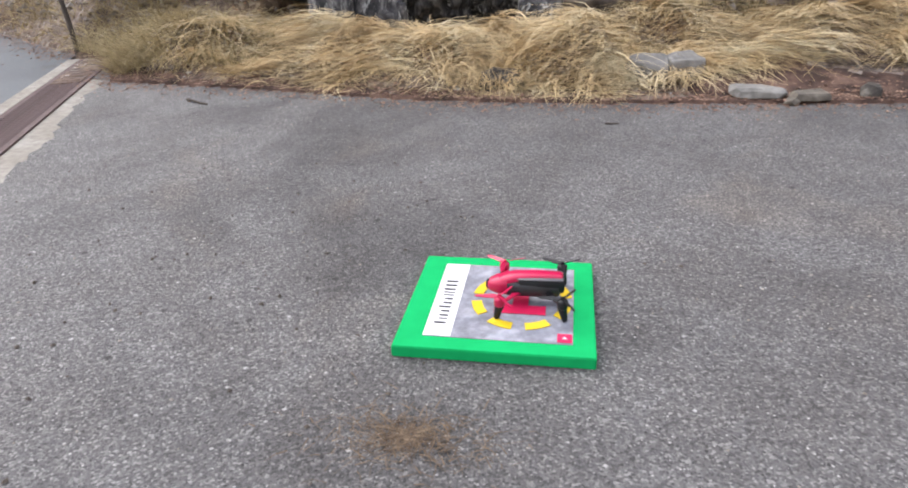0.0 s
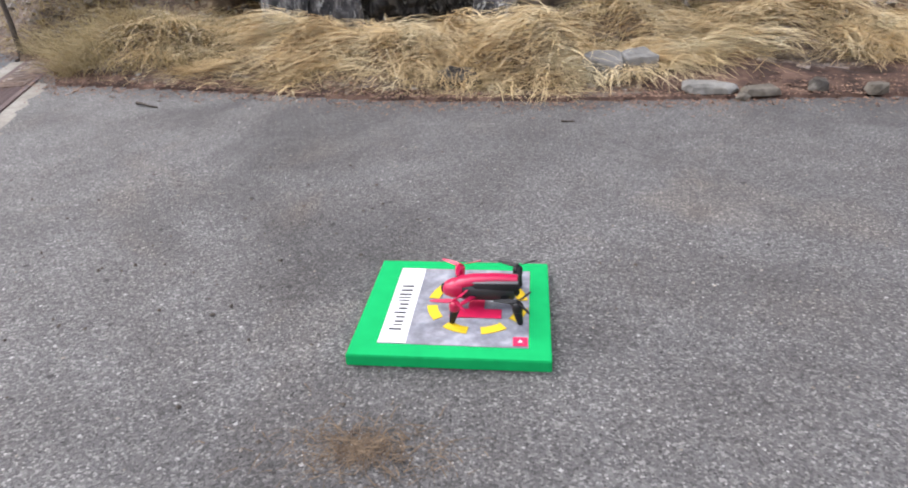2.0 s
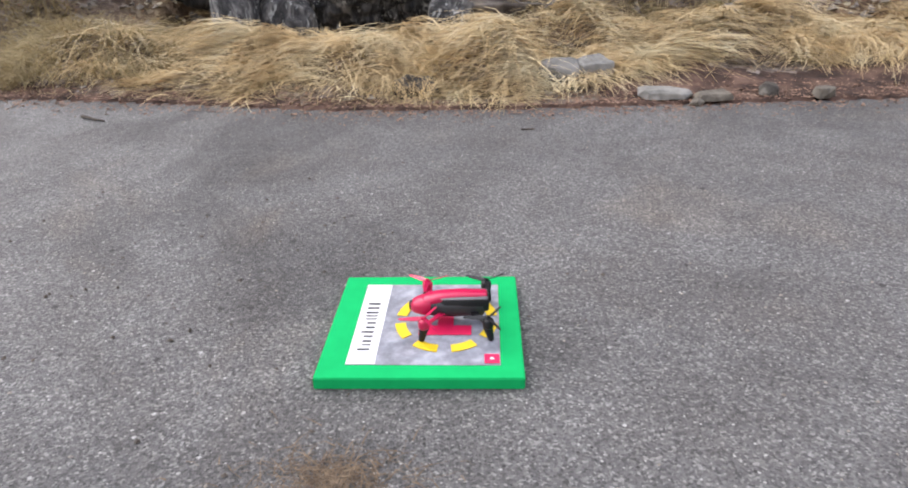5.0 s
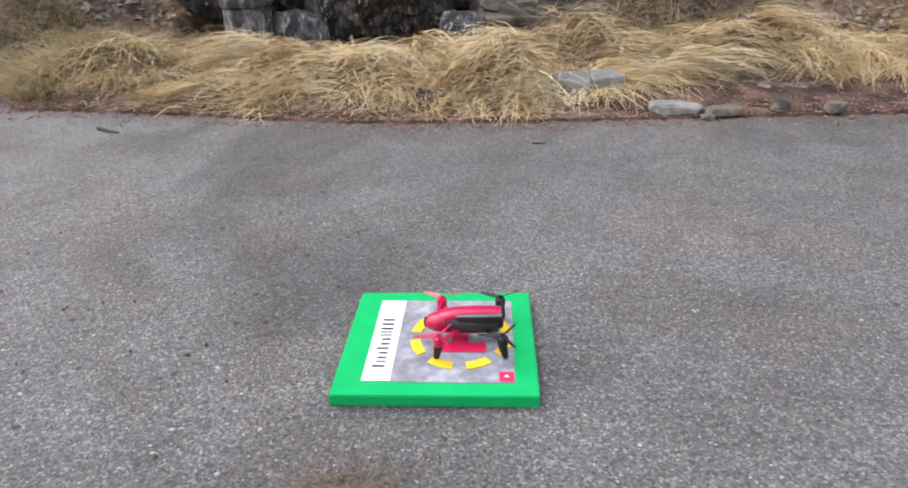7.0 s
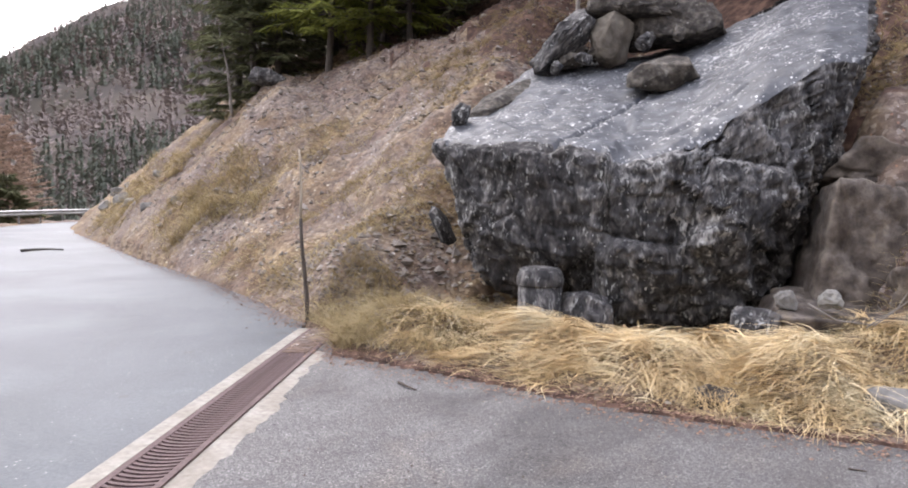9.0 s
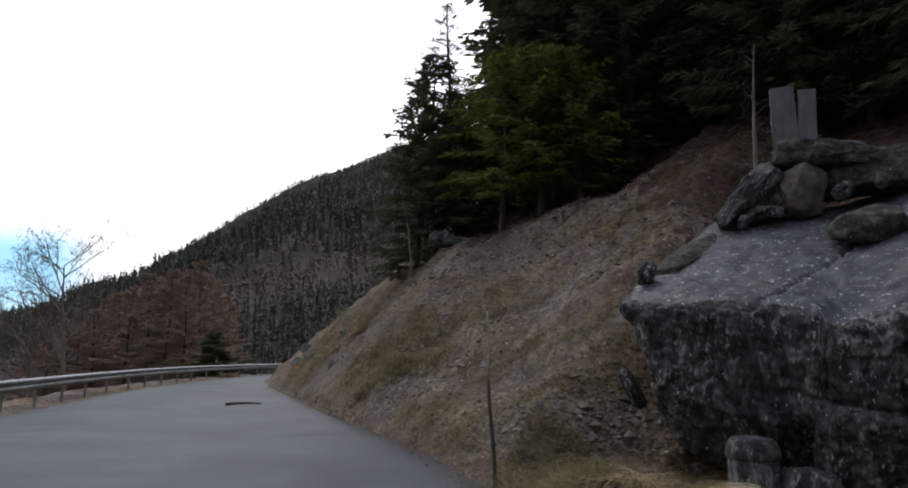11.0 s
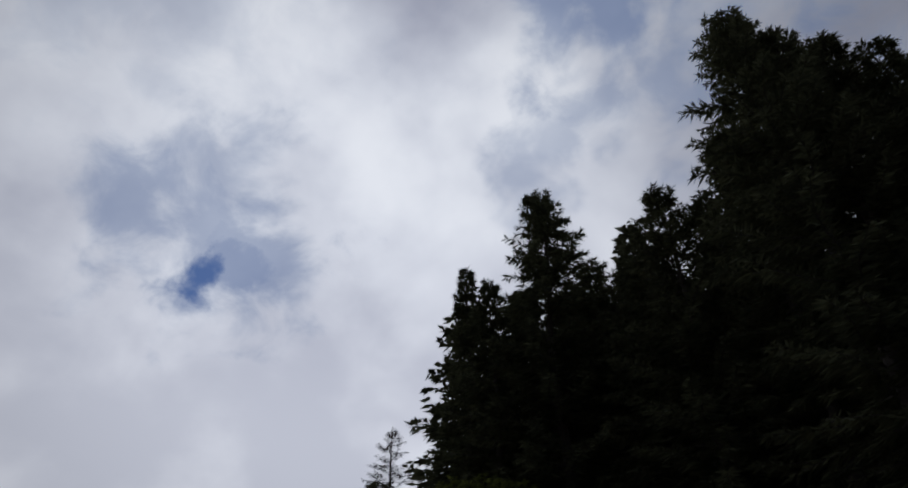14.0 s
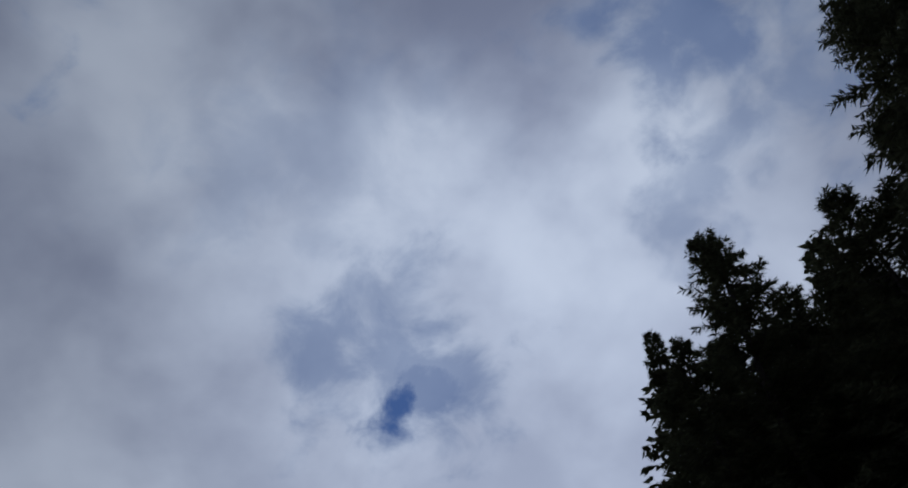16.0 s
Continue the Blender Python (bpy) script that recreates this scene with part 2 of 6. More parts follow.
ASPHALT = material("coarse_asphalt", [(0.3, (0.070, 0.066, 0.065)), (0.5, (0.145, 0.140, 0.137)), (0.72, (0.26, 0.25, 0.24))], 48, 6, 0.74, bump=0.7, bump_scale=85,
                   big=(0.76, 0.74, 0.73), big_scale=0.9, spec=0.4, stain=(0.5, (0.60, 0.595, 0.60), (1.20, 1.10, 0.99)),
                   cells=(145, [(0.0, (0.042, 0.04, 0.04)), (0.3, (0.108, 0.104, 0.104)), (0.62, (0.172, 0.166, 0.164)), (0.86, (0.25, 0.24, 0.234)), (0.97, (0.42, 0.405, 0.39))], 0.66),
                   specks=((110, 0.022, (0.50, 0.48, 0.46)), (64, 0.007, (0.48, 0.465, 0.45)), (85, 0.03, (0.035, 0.032, 0.032)), (30, 0.005, (0.045, 0.04, 0.04))))
ROAD = material("worn_road_asphalt", [(0.3, (0.068, 0.078, 0.088)), (0.7, (0.115, 0.128, 0.140))], 40, 7, 0.56, bump=0.2, big=(0.76, 0.78, 0.80), big_scale=0.6, stain=(0.22, (0.66, 0.68, 0.71), (1.3, 1.29, 1.27)), spec=0.22,
                specks=((5, 0.012, (0.07, 0.075, 0.08)), (60, 0.02, (0.3, 0.3, 0.3))))
CONCRETE = material("pale_concrete", [(0.3, (0.25, 0.23, 0.20)), (0.7, (0.39, 0.365, 0.32))], 22, 7, 0.85, bump=0.25, big=(0.8, 0.77, 0.74), big_scale=3)
RUST = material("rusty_iron", [(0.3, (0.085, 0.055, 0.055)), (0.7, (0.17, 0.115, 0.11))], 45, 6, 0.75, 0.2, 0.2, big=(0.8, 0.75, 0.75), big_scale=4)
PIT = plain("channel_bottom", (0.03, 0.027, 0.025), 0.95)
SOIL = material("slope_soil", [(0.34, (0.060, 0.044, 0.036)), (0.45, (0.158, 0.121, 0.098)), (0.55, (0.26, 0.205, 0.162)), (0.68, (0.44, 0.365, 0.28))], 5.5, 11, 0.95, bump=1.0,
                bump_scale=22, big=(0.70, 0.62, 0.60), big_scale=0.45, stain=(0.34, (1.18, 1.08, 0.76), (0.62, 0.52, 0.51)),
                cells=(22, [(0.0, (0.06, 0.046, 0.04)), (0.35, (0.165, 0.13, 0.11)), (0.7, (0.28, 0.23, 0.195)), (0.95, (0.5, 0.455, 0.42))], 0.38),
                specks=((14, 0.05, (0.50, 0.47, 0.45)), (26, 0.06, (0.30, 0.17, 0.12))))
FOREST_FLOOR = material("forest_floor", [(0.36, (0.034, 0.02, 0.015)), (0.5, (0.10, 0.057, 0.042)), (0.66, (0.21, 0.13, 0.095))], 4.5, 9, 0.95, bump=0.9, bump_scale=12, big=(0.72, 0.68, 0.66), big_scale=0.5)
MOUNTAIN = material("far_mountainside", [(0.3, (0.10, 0.088, 0.087)), (0.5, (0.135, 0.117, 0.110)), (0.66, (0.175, 0.148, 0.126)), (0.8, (0.28, 0.255, 0.23))], 0.045, 10, 1.0, bump=0.0,
                    big=(0.7, 0.72, 0.66), big_scale=0.012, spec=0.0)
PASTURE = material("far_pasture", [(0.35, (0.33, 0.265, 0.21)), (0.65, (0.47, 0.385, 0.30))], 0.1, 6, 1.0, bump=0.0, spec=0.0)
SCHIST = material("dark_schist", [(0.34, (0.015, 0.0145, 0.015)), (0.46, (0.055, 0.0525, 0.053)), (0.56, (0.122, 0.116, 0.113)), (0.68, (0.28, 0.266, 0.25))], 12.0, 12, 0.78, bump=1.0, bump_scale=24,
                  big=(0.58, 0.56, 0.56), big_scale=0.9, specks=((30, 0.03, (0.45, 0.45, 0.43)), (52, 0.04, (0.36, 0.36, 0.34))), stain=(0.9, (0.58, 0.57, 0.57), (1.65, 1.52, 1.36)),
                  flakes=(26.0, 0.56, 0.64, (0.50, 0.50, 0.47)), spec=0.3, distort=0.8, stretch=(1, 1, 0.42),
                  vein=(((-0.20, 6.35, 1.10), (3.0, 1.2, 3.6), (0.34, 0.33, 0.31), 7.0), ((0.62, 6.6, 1.34), (4.2, 1.2, 4.0), (0.42, 0.40, 0.38), 6.0),
                        ((0.22, 6.7, 1.95), (2.4, 1.0, 1.6), (0.15, 0.137, 0.128), 5.0), ((-0.50, 6.4, 1.75), (1.2, 1.0, 3.4), (0.26, 0.255, 0.245), 8.0)))
# the smooth, lichened top; its blue cast is sky reflection put into the colour
SCHIST_TOP = material("smooth_schist_top_sky_tint", [(0.32, (0.030, 0.032, 0.038)), (0.5, (0.064, 0.068, 0.078)), (0.68, (0.125, 0.13, 0.14))], 6.0, 9, 0.58, bump=0.35, bump_scale=9,
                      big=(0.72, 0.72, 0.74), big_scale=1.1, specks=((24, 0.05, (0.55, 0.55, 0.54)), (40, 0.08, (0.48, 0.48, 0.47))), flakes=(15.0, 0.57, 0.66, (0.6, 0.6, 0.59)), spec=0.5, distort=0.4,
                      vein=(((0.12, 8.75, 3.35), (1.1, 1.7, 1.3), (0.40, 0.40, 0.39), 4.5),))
BROWN_ROCK = material("brown_grey_rock", [(0.32, (0.036, 0.031, 0.028)), (0.48, (0.095, 0.084, 0.073)), (0.68, (0.24, 0.218, 0.19))], 11, 11, 0.85, bump=1.0, big=(0.6, 0.57, 0.55), big_scale=1.6,
                      specks=((30, 0.02, (0.34, 0.33, 0.30)),), flakes=(16.0, 0.60, 0.72, (0.34, 0.33, 0.30)), stain=(2.2, (0.7, 0.68, 0.66), (1.3, 1.22, 1.1)),
                      rand=0.25)
PALE_ROCK = material("pale_grey_rock", [(0.3, (0.19, 0.183, 0.172)), (0.7, (0.38, 0.365, 0.34))], 12, 8, 0.85, bump=0.4, big=(0.8, 0.78, 0.76), big_scale=4, rand=0.2)
BEIGE_ROCK = material("beige_grey_rock", [(0.3, (0.115, 0.10, 0.082)), (0.7, (0.26, 0.23, 0.19))], 9, 9, 0.88, bump=0.8, big=(0.66, 0.63, 0.6), big_scale=3, stain=(2.5, (0.7, 0.68, 0.66), (1.25, 1.2, 1.1)))
CLAY = material("grey_brown_bank", [(0.34, (0.068, 0.055, 0.046)), (0.5, (0.15, 0.126, 0.107)), (0.68, (0.28, 0.243, 0.206))], 7, 11, 0.92, bump=1.0, bump_scale=18, big=(0.7, 0.67, 0.65), big_scale=1.6, stain=(1.4, (0.7, 0.68, 0.66), (1.25, 1.18, 1.0)))
STRAW = material("dry_straw", [(0.3, (0.60, 0.42, 0.21)), (0.5, (0.98, 0.77, 0.47)), (0.75, (1.0, 0.92, 0.68))], 3.0, 4, 0.75, bump=0.0, big=(0.82, 0.74, 0.62), big_scale=1.6, rand=0.42, island=True, thin=0.15)
STRAW_OLIVE = material("faded_grass", [(0.3, (0.40, 0.31, 0.17)), (0.6, (0.66, 0.54, 0.32)), (0.8, (0.82, 0.70, 0.46))], 1.6, 4, 0.85, bump=0.0, big=(0.72, 0.67, 0.6), big_scale=0.9, rand=0.4, island=True, thin=0.35)
LITTER = material("fallen_leaves", [(0.3, (0.26, 0.145, 0.105)), (0.6, (0.40, 0.25, 0.18)), (0.8, (0.52, 0.37, 0.27))], 9, 3, 0.9, bump=0.0, rand=0.45, island=True)
SCREE = material("scree_stone", [(0.3, (0.20, 0.168, 0.145)), (0.7, (0.46, 0.405, 0.36))], 12, 5, 0.9, bump=0.2, rand=0.45, island=True)
BARK = material("spruce_bark", [(0.3, (0.05, 0.042, 0.036)), (0.7, (0.13, 0.11, 0.095))], 9, 6, 0.95, bump=0.6, stretch=(1, 1, 0.3))
PALE_BARK = material("pale_bark", [(0.3, (0.17, 0.15, 0.13)), (0.7, (0.36, 0.33, 0.30))], 8, 6, 0.9, bump=0.4, stretch=(1, 1, 0.4))
TWIG = material("bare_twigs", [(0.3, (0.10, 0.08, 0.068)), (0.7, (0.19, 0.15, 0.128))], 3, 3, 0.95, bump=0.0)
LARCH_TWIG = material("larch_twigs", [(0.3, (0.46, 0.335, 0.265)), (0.7, (0.66, 0.50, 0.40))], 1, 3, 0.95, bump=0.0, rand=0.3, island=True)
NEEDLE = material("spruce_needles", [(0.3, (0.105, 0.112, 0.066)), (0.55, (0.195, 0.203, 0.112)), (0.8, (0.28, 0.288, 0.165))], 0.9, 4, 0.85, bump=0.0, rand=0.45, island=True, spec=0.08, thin=0.32)
NEEDLE_LIGHT = material("bright_needles", [(0.3, (0.18, 0.205, 0.046)), (0.6, (0.31, 0.335, 0.085)), (0.8, (0.41, 0.44, 0.14))], 1.1, 4, 0.8, bump=0.0, rand=0.4, island=True, spec=0.15, thin=0.4)
# far woods: base colours lifted and greyed, distance haze put into the colour
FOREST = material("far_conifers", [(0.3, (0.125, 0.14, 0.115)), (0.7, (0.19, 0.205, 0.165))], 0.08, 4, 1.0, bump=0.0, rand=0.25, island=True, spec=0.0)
SCRUB = material("hazed_far_bare_trees", [(0.3, (0.23, 0.195, 0.188)), (0.7, (0.335, 0.28, 0.262))], 0.05, 4, 1.0, bump=0.0, rand=0.2, island=True, spec=0.0)
GALV = material("galvanised_steel", [(0.3, (0.34, 0.35, 0.36)), (0.7, (0.48, 0.49, 0.5))], 6, 6, 0.6, 0.85, 0.1, big=(0.8, 0.78, 0.76), big_scale=1.5)
STAKE = material("weathered_stake", [(0.3, (0.05, 0.04, 0.034)), (0.7, (0.13, 0.105, 0.085))], 20, 5, 0.9, bump=0.4, stretch=(1, 1, 0.15))
STAKE_TOP = material("faded_stake_tip", [(0.3, (0.34, 0.28, 0.21)), (0.7, (0.55, 0.47, 0.37))], 20, 5, 0.9, bump=0.3, stretch=(1, 1, 0.15))
SLATE = material("purple_grey_slate", [(0.3, (0.13, 0.12, 0.13)), (0.7, (0.24, 0.225, 0.24))], 10, 6, 0.7, bump=0.25, big=(0.8, 0.78, 0.8), big_scale=2, stretch=(1, 1, 0.4))
GREEN = plain("green_paint", (0.0005, 0.41, 0.12), 0.8, spec=0.04, vary=0.05, scale=14)
PRINT = material("mottled_grey_print", [(0.3, (0.15, 0.15, 0.175)), (0.5, (0.29, 0.29, 0.33)), (0.68, (0.48, 0.48, 0.53))], 16, 7, 0.5, bump=0.0, big=(0.8, 0.82, 0.84), big_scale=9)
WHITE = plain("white_print", (0.74, 0.73, 0.74), 0.5, vary=0.03)
INK = plain("black_ink", (0.03, 0.03, 0.035), 0.55)
YELLOW = plain("yellow_print", (0.82, 0.56, 0.015), 0.5, vary=0.06)
RED_PRINT = plain("crimson_print", (0.74, 0.010, 0.09), 0.5, vary=0.06)
RED = plain("red_plastic", (0.54, 0.004, 0.065), 0.34, vary=0.05)
GREY_TRIM = plain("grey_plastic", (0.13, 0.12, 0.13), 0.5)
BLACK = plain("black_plastic", (0.010, 0.010, 0.012), 0.5, spec=0.3)
DARK = plain("dark_battery_shell", (0.02, 0.02, 0.023), 0.5)
CHAR = material("burnt_tuft", [(0.3, (0.12, 0.082, 0.058)), (0.7, (0.30, 0.215, 0.145))], 30, 5, 0.95, bump=0.2, rand=0.4, island=True)


# ---- helpers of this scene ----
def part(name, bm, mat, parent=None, label="", smooth=False):
    """Links a bmesh as one mesh object, under a thing or a part."""
    me = bpy.data.meshes.new(name)
    bm.to_mesh(me)
    bm.free()
    me.materials.append(mat)
    if smooth:
        me.shade_smooth()
    ob = new(name, me)
    ob.parent = parent
    return tagged(ob, label)


def sheet(name, verts, faces, mat, smooth=False, parent=None):
    me = bpy.data.meshes.new(name)
    me.from_pydata(np.asarray(verts).tolist(), [], np.asarray(faces).tolist())
    me.materials.append(mat)
    if smooth:
        me.shade_smooth()
    ob = new(name, me)
    ob.parent = parent
    return ob


def thing(name, m, label, category, group=""):
    ob = new(name)
    ob.empty_display_size = 0.1
    ob.matrix_world = m
    return tagged(ob, label, category, group)


def vnoise(x, y, seed=0):
    xi, yi = np.floor(x).astype(np.int64), np.floor(y).astype(np.int64)
    fx, fy = x - xi, y - yi
    fx, fy = fx * fx * (3 - 2 * fx), fy * fy * (3 - 2 * fy)

    def hsh(a, b):
        n = (a * 374761393 + b * 668265263 + seed * 974634777) & 0xFFFFFFFF
        n = ((n ^ (n >> 13)) * 1274126177) & 0xFFFFFFFF
        n = n ^ (n >> 16)
        return (n & 0xFFFFFF) / float(0xFFFFFF)
    a, b, c, d = hsh(xi, yi), hsh(xi + 1, yi), hsh(xi, yi + 1), hsh(xi + 1, yi + 1)
    return (a * (1 - fx) + b * fx) * (1 - fy) + (c * (1 - fx) + d * fx) * fy - 0.5


def fbm(x, y, octaves=4, seed=0, gain=0.5):
    s, a = 0.0, 1.0
    for i in range(octaves):
        s = s + a * vnoise(x * 2 ** i + 17.3 * i, y * 2 ** i - 9.1 * i, seed + i)
        a *= gain
    return s


def sstep(v, lo, hi):
    t = np.clip((v - lo) / (hi - lo), 0, 1)
    return t * t * (3 - 2 * t)


def line_dist(x, y, pts):
    """Distance to a polyline, with the sign of the side (positive: right of its run)."""
    best, side = np.full(np.shape(x), 1e9), np.ones(np.shape(x))
    for (ax, ay), (bx, by) in zip(pts, pts[1:]):
        ux, uy = bx - ax, by - ay
        t = np.clip(((x - ax) * ux + (y - ay) * uy) / (ux * ux + uy * uy), 0, 1)
        dx, dy = x - ax - t * ux, y - ay - t * uy
        d = np.hypot(dx, dy)
        near = d < best - 1e-9
        best = np.where(near, d, best)
        side = np.where(near, np.where(ux * dy - uy * dx < 0, 1.0, -1.0), side)
    return best * side


# the uphill edge of the paved ground, from the far right round the bend
EDGE = [(60, 9), (9, 4.7), (3, 4.45), (0.5, 4.43), (-0.6, 4.5), (-1.8, 4.8), (-3.2, 5.1), (-3.75, 5.9), (-4.25, 6.25), (-5.9, 7.5), (-8.1, 9.0), (-11.9, 11.4),
        (-17.7, 15.2), (-23.5, 19.0), (-28.6, 22.9), (-31.2, 28.5), (-31, 36), (-27, 50), (-15, 80)]
# the guard rail on the valley side
RAIL = [(-6, -14), (-10.5, -4), (-15.0, 3.4), (-19.2, 7.6), (-24.5, 12.6), (-30.0, 18.6), (-35.0, 26.0), (-38, 36), (-36, 54), (-24, 86)]
RIDGE_AZ = [-180, -90, -40, 0, 25, 41.8, 48.2, 55.0, 61.6, 66, 68.6, 71.9, 76, 90, 130, 180]
RIDGE_EL = [7, 12, 18, 22, 20.3, 16.6, 13.7, 9.3, 4.3, 2.0, 0.9, -0.2, -0.9, 1.0, 4, 7]


def ground(x, y):
    """The height of the bare ground."""
    x, y = np.asarray(x, float), np.asarray(y, float)
    up = line_dist(x, y, EDGE)          # metres uphill of the paving's edge
    out = -line_dist(x, y, RAIL)     # metres beyond the rail, on the valley side
    r, az = np.hypot(x, y), np.degrees(np.arctan2(-x, y))
    # near slope, with the shelf in front of the boulder
    shelf = sstep(x, -4.6, -2.8) * (1 - sstep(x, 9, 14))
    u = np.maximum(up - (1.55 + 1.0 * sstep(x, -2.9, -2.2) * (1 - sstep(x, 0.7, 1.3))) * shelf, 0)
    rise = np.where(u < 24, 0.69 * u, 0.69 * 24 + 0.45 * (u - 24))
    rise = rise * (1 - 0.35 * np.exp(-u / 1.2))
    rise = np.minimum(rise, 46 + 0.05 * u)
    hump = 0.25 * (1 - 0.75 * sstep(x, 0.5, 1.1) * (1 - sstep(up, 0.6, 1.3))) * (1 - 0.65 * sstep(up, 0.75, 1.35) * (1 - sstep(x, -0.1, 0.7))) * sstep(up, 0.02, 0.75) * shelf * (0.82 + 1.5 * fbm(x * 1.5, y * 2.0, 3, 5)) + 0.40 * sstep(up, 0.0, 0.9) * (1 - shelf) * (0.7 + 0.8 * fbm(x * 0.9, y * 0.9, 3, 6))
    lump = sstep(up, 0.2, 3) * (0.55 * fbm(x * 0.35, y * 0.35, 4, 11) + 0.26 * fbm(x * 1.5, y * 1.5, 3, 21) * (1 - 0.6 * shelf) + 0.11 * fbm(x * 5.5, y * 5.5, 2, 23)) * np.where(u > 0.3, 1, 0.2)
    bulge = np.interp(az, [22, 29, 36, 40, 44, 50], [0, 0.6, 1.5, 1.15, 0.75, 0]) * sstep(r, 13, 21) * (1 - sstep(r, 36, 60))
    fill = 1.15 * np.exp(-((x - 1.45) / 0.75) ** 2 - ((y - 7.5) / 0.75) ** 2)
    near = rise + hump + lump + bulge + fill + 0.02
    flat = np.full(x.shape, -0.07)
    # far mountainside
    el = np.interp(az, RIDGE_AZ, RIDGE_EL)
    top = 1150 * np.tan(np.radians(el))
    t = np.clip((r - 75) / 1075, 0, 1)
    prof = t ** 1.0 * (0.93 + 0.07 * t)
    far = top * prof + np.where(r > 60, 1, 0) * sstep(r, 75, 240) * (34 * fbm(x / 190, y / 190, 5, 31) + 9 * fbm(x / 40, y / 40, 3, 41)) * (1 - 0.85 * sstep(r, 820, 1150)) - 14 * (1 - sstep(r, 80, 260))
    # a nearer spur of the mountain, a little lower than the skyline
    spur = sstep(az, 43, 50) * (1 - sstep(az, 64, 70)) * np.exp(-((r - 420) / np.where(r < 420, 120, 60)) ** 2)
    far = far + spur * (420 * np.tan(np.radians(el - 2.1)) + 5 * fbm(x / 60, y / 60, 3, 43) - far)
    far = np.where(r > 1150, top - (r - 1150) * 0.3, far)
    verge = np.where(out > 0, 0.02 - 0.55 * np.maximum(out - 1.2, 0) + 0.1 * fbm(x * 0.8, y * 0.8, 3, 51), 0)
    verge = np.maximum(verge, -14)
    z = np.where(up > 0, near, np.where(out > 0.25, verge, flat))
    z = np.where(r > 75, np.where(up > 0, np.maximum(z * (1 - sstep(r, 75, 160)) + far * sstep(r, 75, 160), far), np.maximum(far, z * (1 - sstep(r, 75, 200)) - 14 * sstep(r, 75, 200))), z)
    far_ridge = np.where((r > 2000) & (az > 55) & (az < 120), 2600 * np.tan(np.radians(1.9)) * sstep(r, 2000, 2600) * (1 + 0.25 * fbm(az / 5, az * 0, 3, 61)), -1e3)
    return np.maximum(z, far_ridge)


def g1(x, y):
    return float(ground(np.array([x]), np.array([y]))[0])


# ---- ground: one sheet out to the horizon ----
def build_ground():
    az = np.concatenate([np.arange(-180, -52, 2.5), np.arange(-52, 84, 0.3), np.arange(84, 180, 2.5)])
    rr = np.concatenate([[0.02], np.geomspace(0.7, 3.6, 14)[:-1], np.geomspace(3.6, 40, 165)[:-1], np.geomspace(40, 3200, 130)])
    A, Rr = np.meshgrid(np.radians(az), rr, indexing="ij")
    X, Y = -np.sin(A) * Rr, np.cos(A) * Rr
    Z = ground(X.ravel(), Y.ravel())
    n, k = len(az), len(rr)
    i, j = np.meshgrid(np.arange(n), np.arange(k - 1), indexing="ij")
    i, j = i.ravel(), j.ravel()
    i2 = (i + 1) % n
    F = np.stack([i * k + j, i * k + j + 1, i2 * k + j + 1, i2 * k + j], 1)[:, ::-1]
    V = np.stack([X.ravel(), Y.ravel(), Z], 1)
    ob = sheet("ground", V, F, SOIL, True)
    ob.data.materials.append(MOUNTAIN)
    rad = Rr.ravel()[F[:, 0]]
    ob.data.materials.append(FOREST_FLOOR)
    cx, cy = X.ravel()[F].mean(1), Y.ravel()[F].mean(1)
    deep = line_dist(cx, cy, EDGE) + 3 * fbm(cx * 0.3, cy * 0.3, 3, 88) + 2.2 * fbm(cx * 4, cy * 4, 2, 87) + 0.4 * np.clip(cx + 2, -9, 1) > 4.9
    upc = line_dist(cx, cy, EDGE)
    rim = ((cx > -3.4) & (upc < 0.16 + 0.2 * fbm(cx * 2, cy * 2, 3, 89))) | ((cx > 1.2) & (upc < 0.75 + 0.6 * fbm(cx * 1.5, cy * 1.5, 3, 90)))
    ob.data.materials.append(PASTURE)
    azc = np.degrees(np.arctan2(-cx, cy))
    crest = (np.abs(rad - 402 - 12 * fbm(cx / 30, cy / 30, 3, 92)) < 20) & (azc > 49) & (azc < 64)
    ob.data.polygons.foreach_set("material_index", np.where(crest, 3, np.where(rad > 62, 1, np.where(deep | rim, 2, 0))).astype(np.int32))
    tagged(ob, "brown earthen hillside with dry grass, scree and a far wooded mountain", "ground", kind="structure")


build_ground()


def slab(name, pts, z, depth, mat, label, category):
    bm = bmesh.new()
    f = bm.faces.new([bm.verts.new((x, y, z)) for x, y in pts])
    ext = bmesh.ops.extrude_face_region(bm, geom=list(bm.faces))
    low = [v for v in ext["geom"] if isinstance(v, bmesh.types.BMVert)]
    for v in low:
        v.co.z -= depth
    bmesh.ops.recalc_face_normals(bm, faces=bm.faces)
    bmesh.ops.triangulate(bm, faces=[q for q in bm.faces if len(q.verts) > 4])
    return tagged(part(name, bm, mat), label, category, kind="structure")


# the drain's centre line runs from the stake towards the valley side
D0, D1 = Vector((-3.93, 6.12, 0)), Vector((-2.56, 2.33, 0))
DU = (D1 - D0).normalized()
DN = Vector((-DU.y, DU.x, 0))          # towards the parking ground
DRAIN_LEN, HALF = 9.0, 0.135


def along(s, off, z=0.0):
    p = D0 + DU * s + DN * off
    return (p.x, p.y, z)


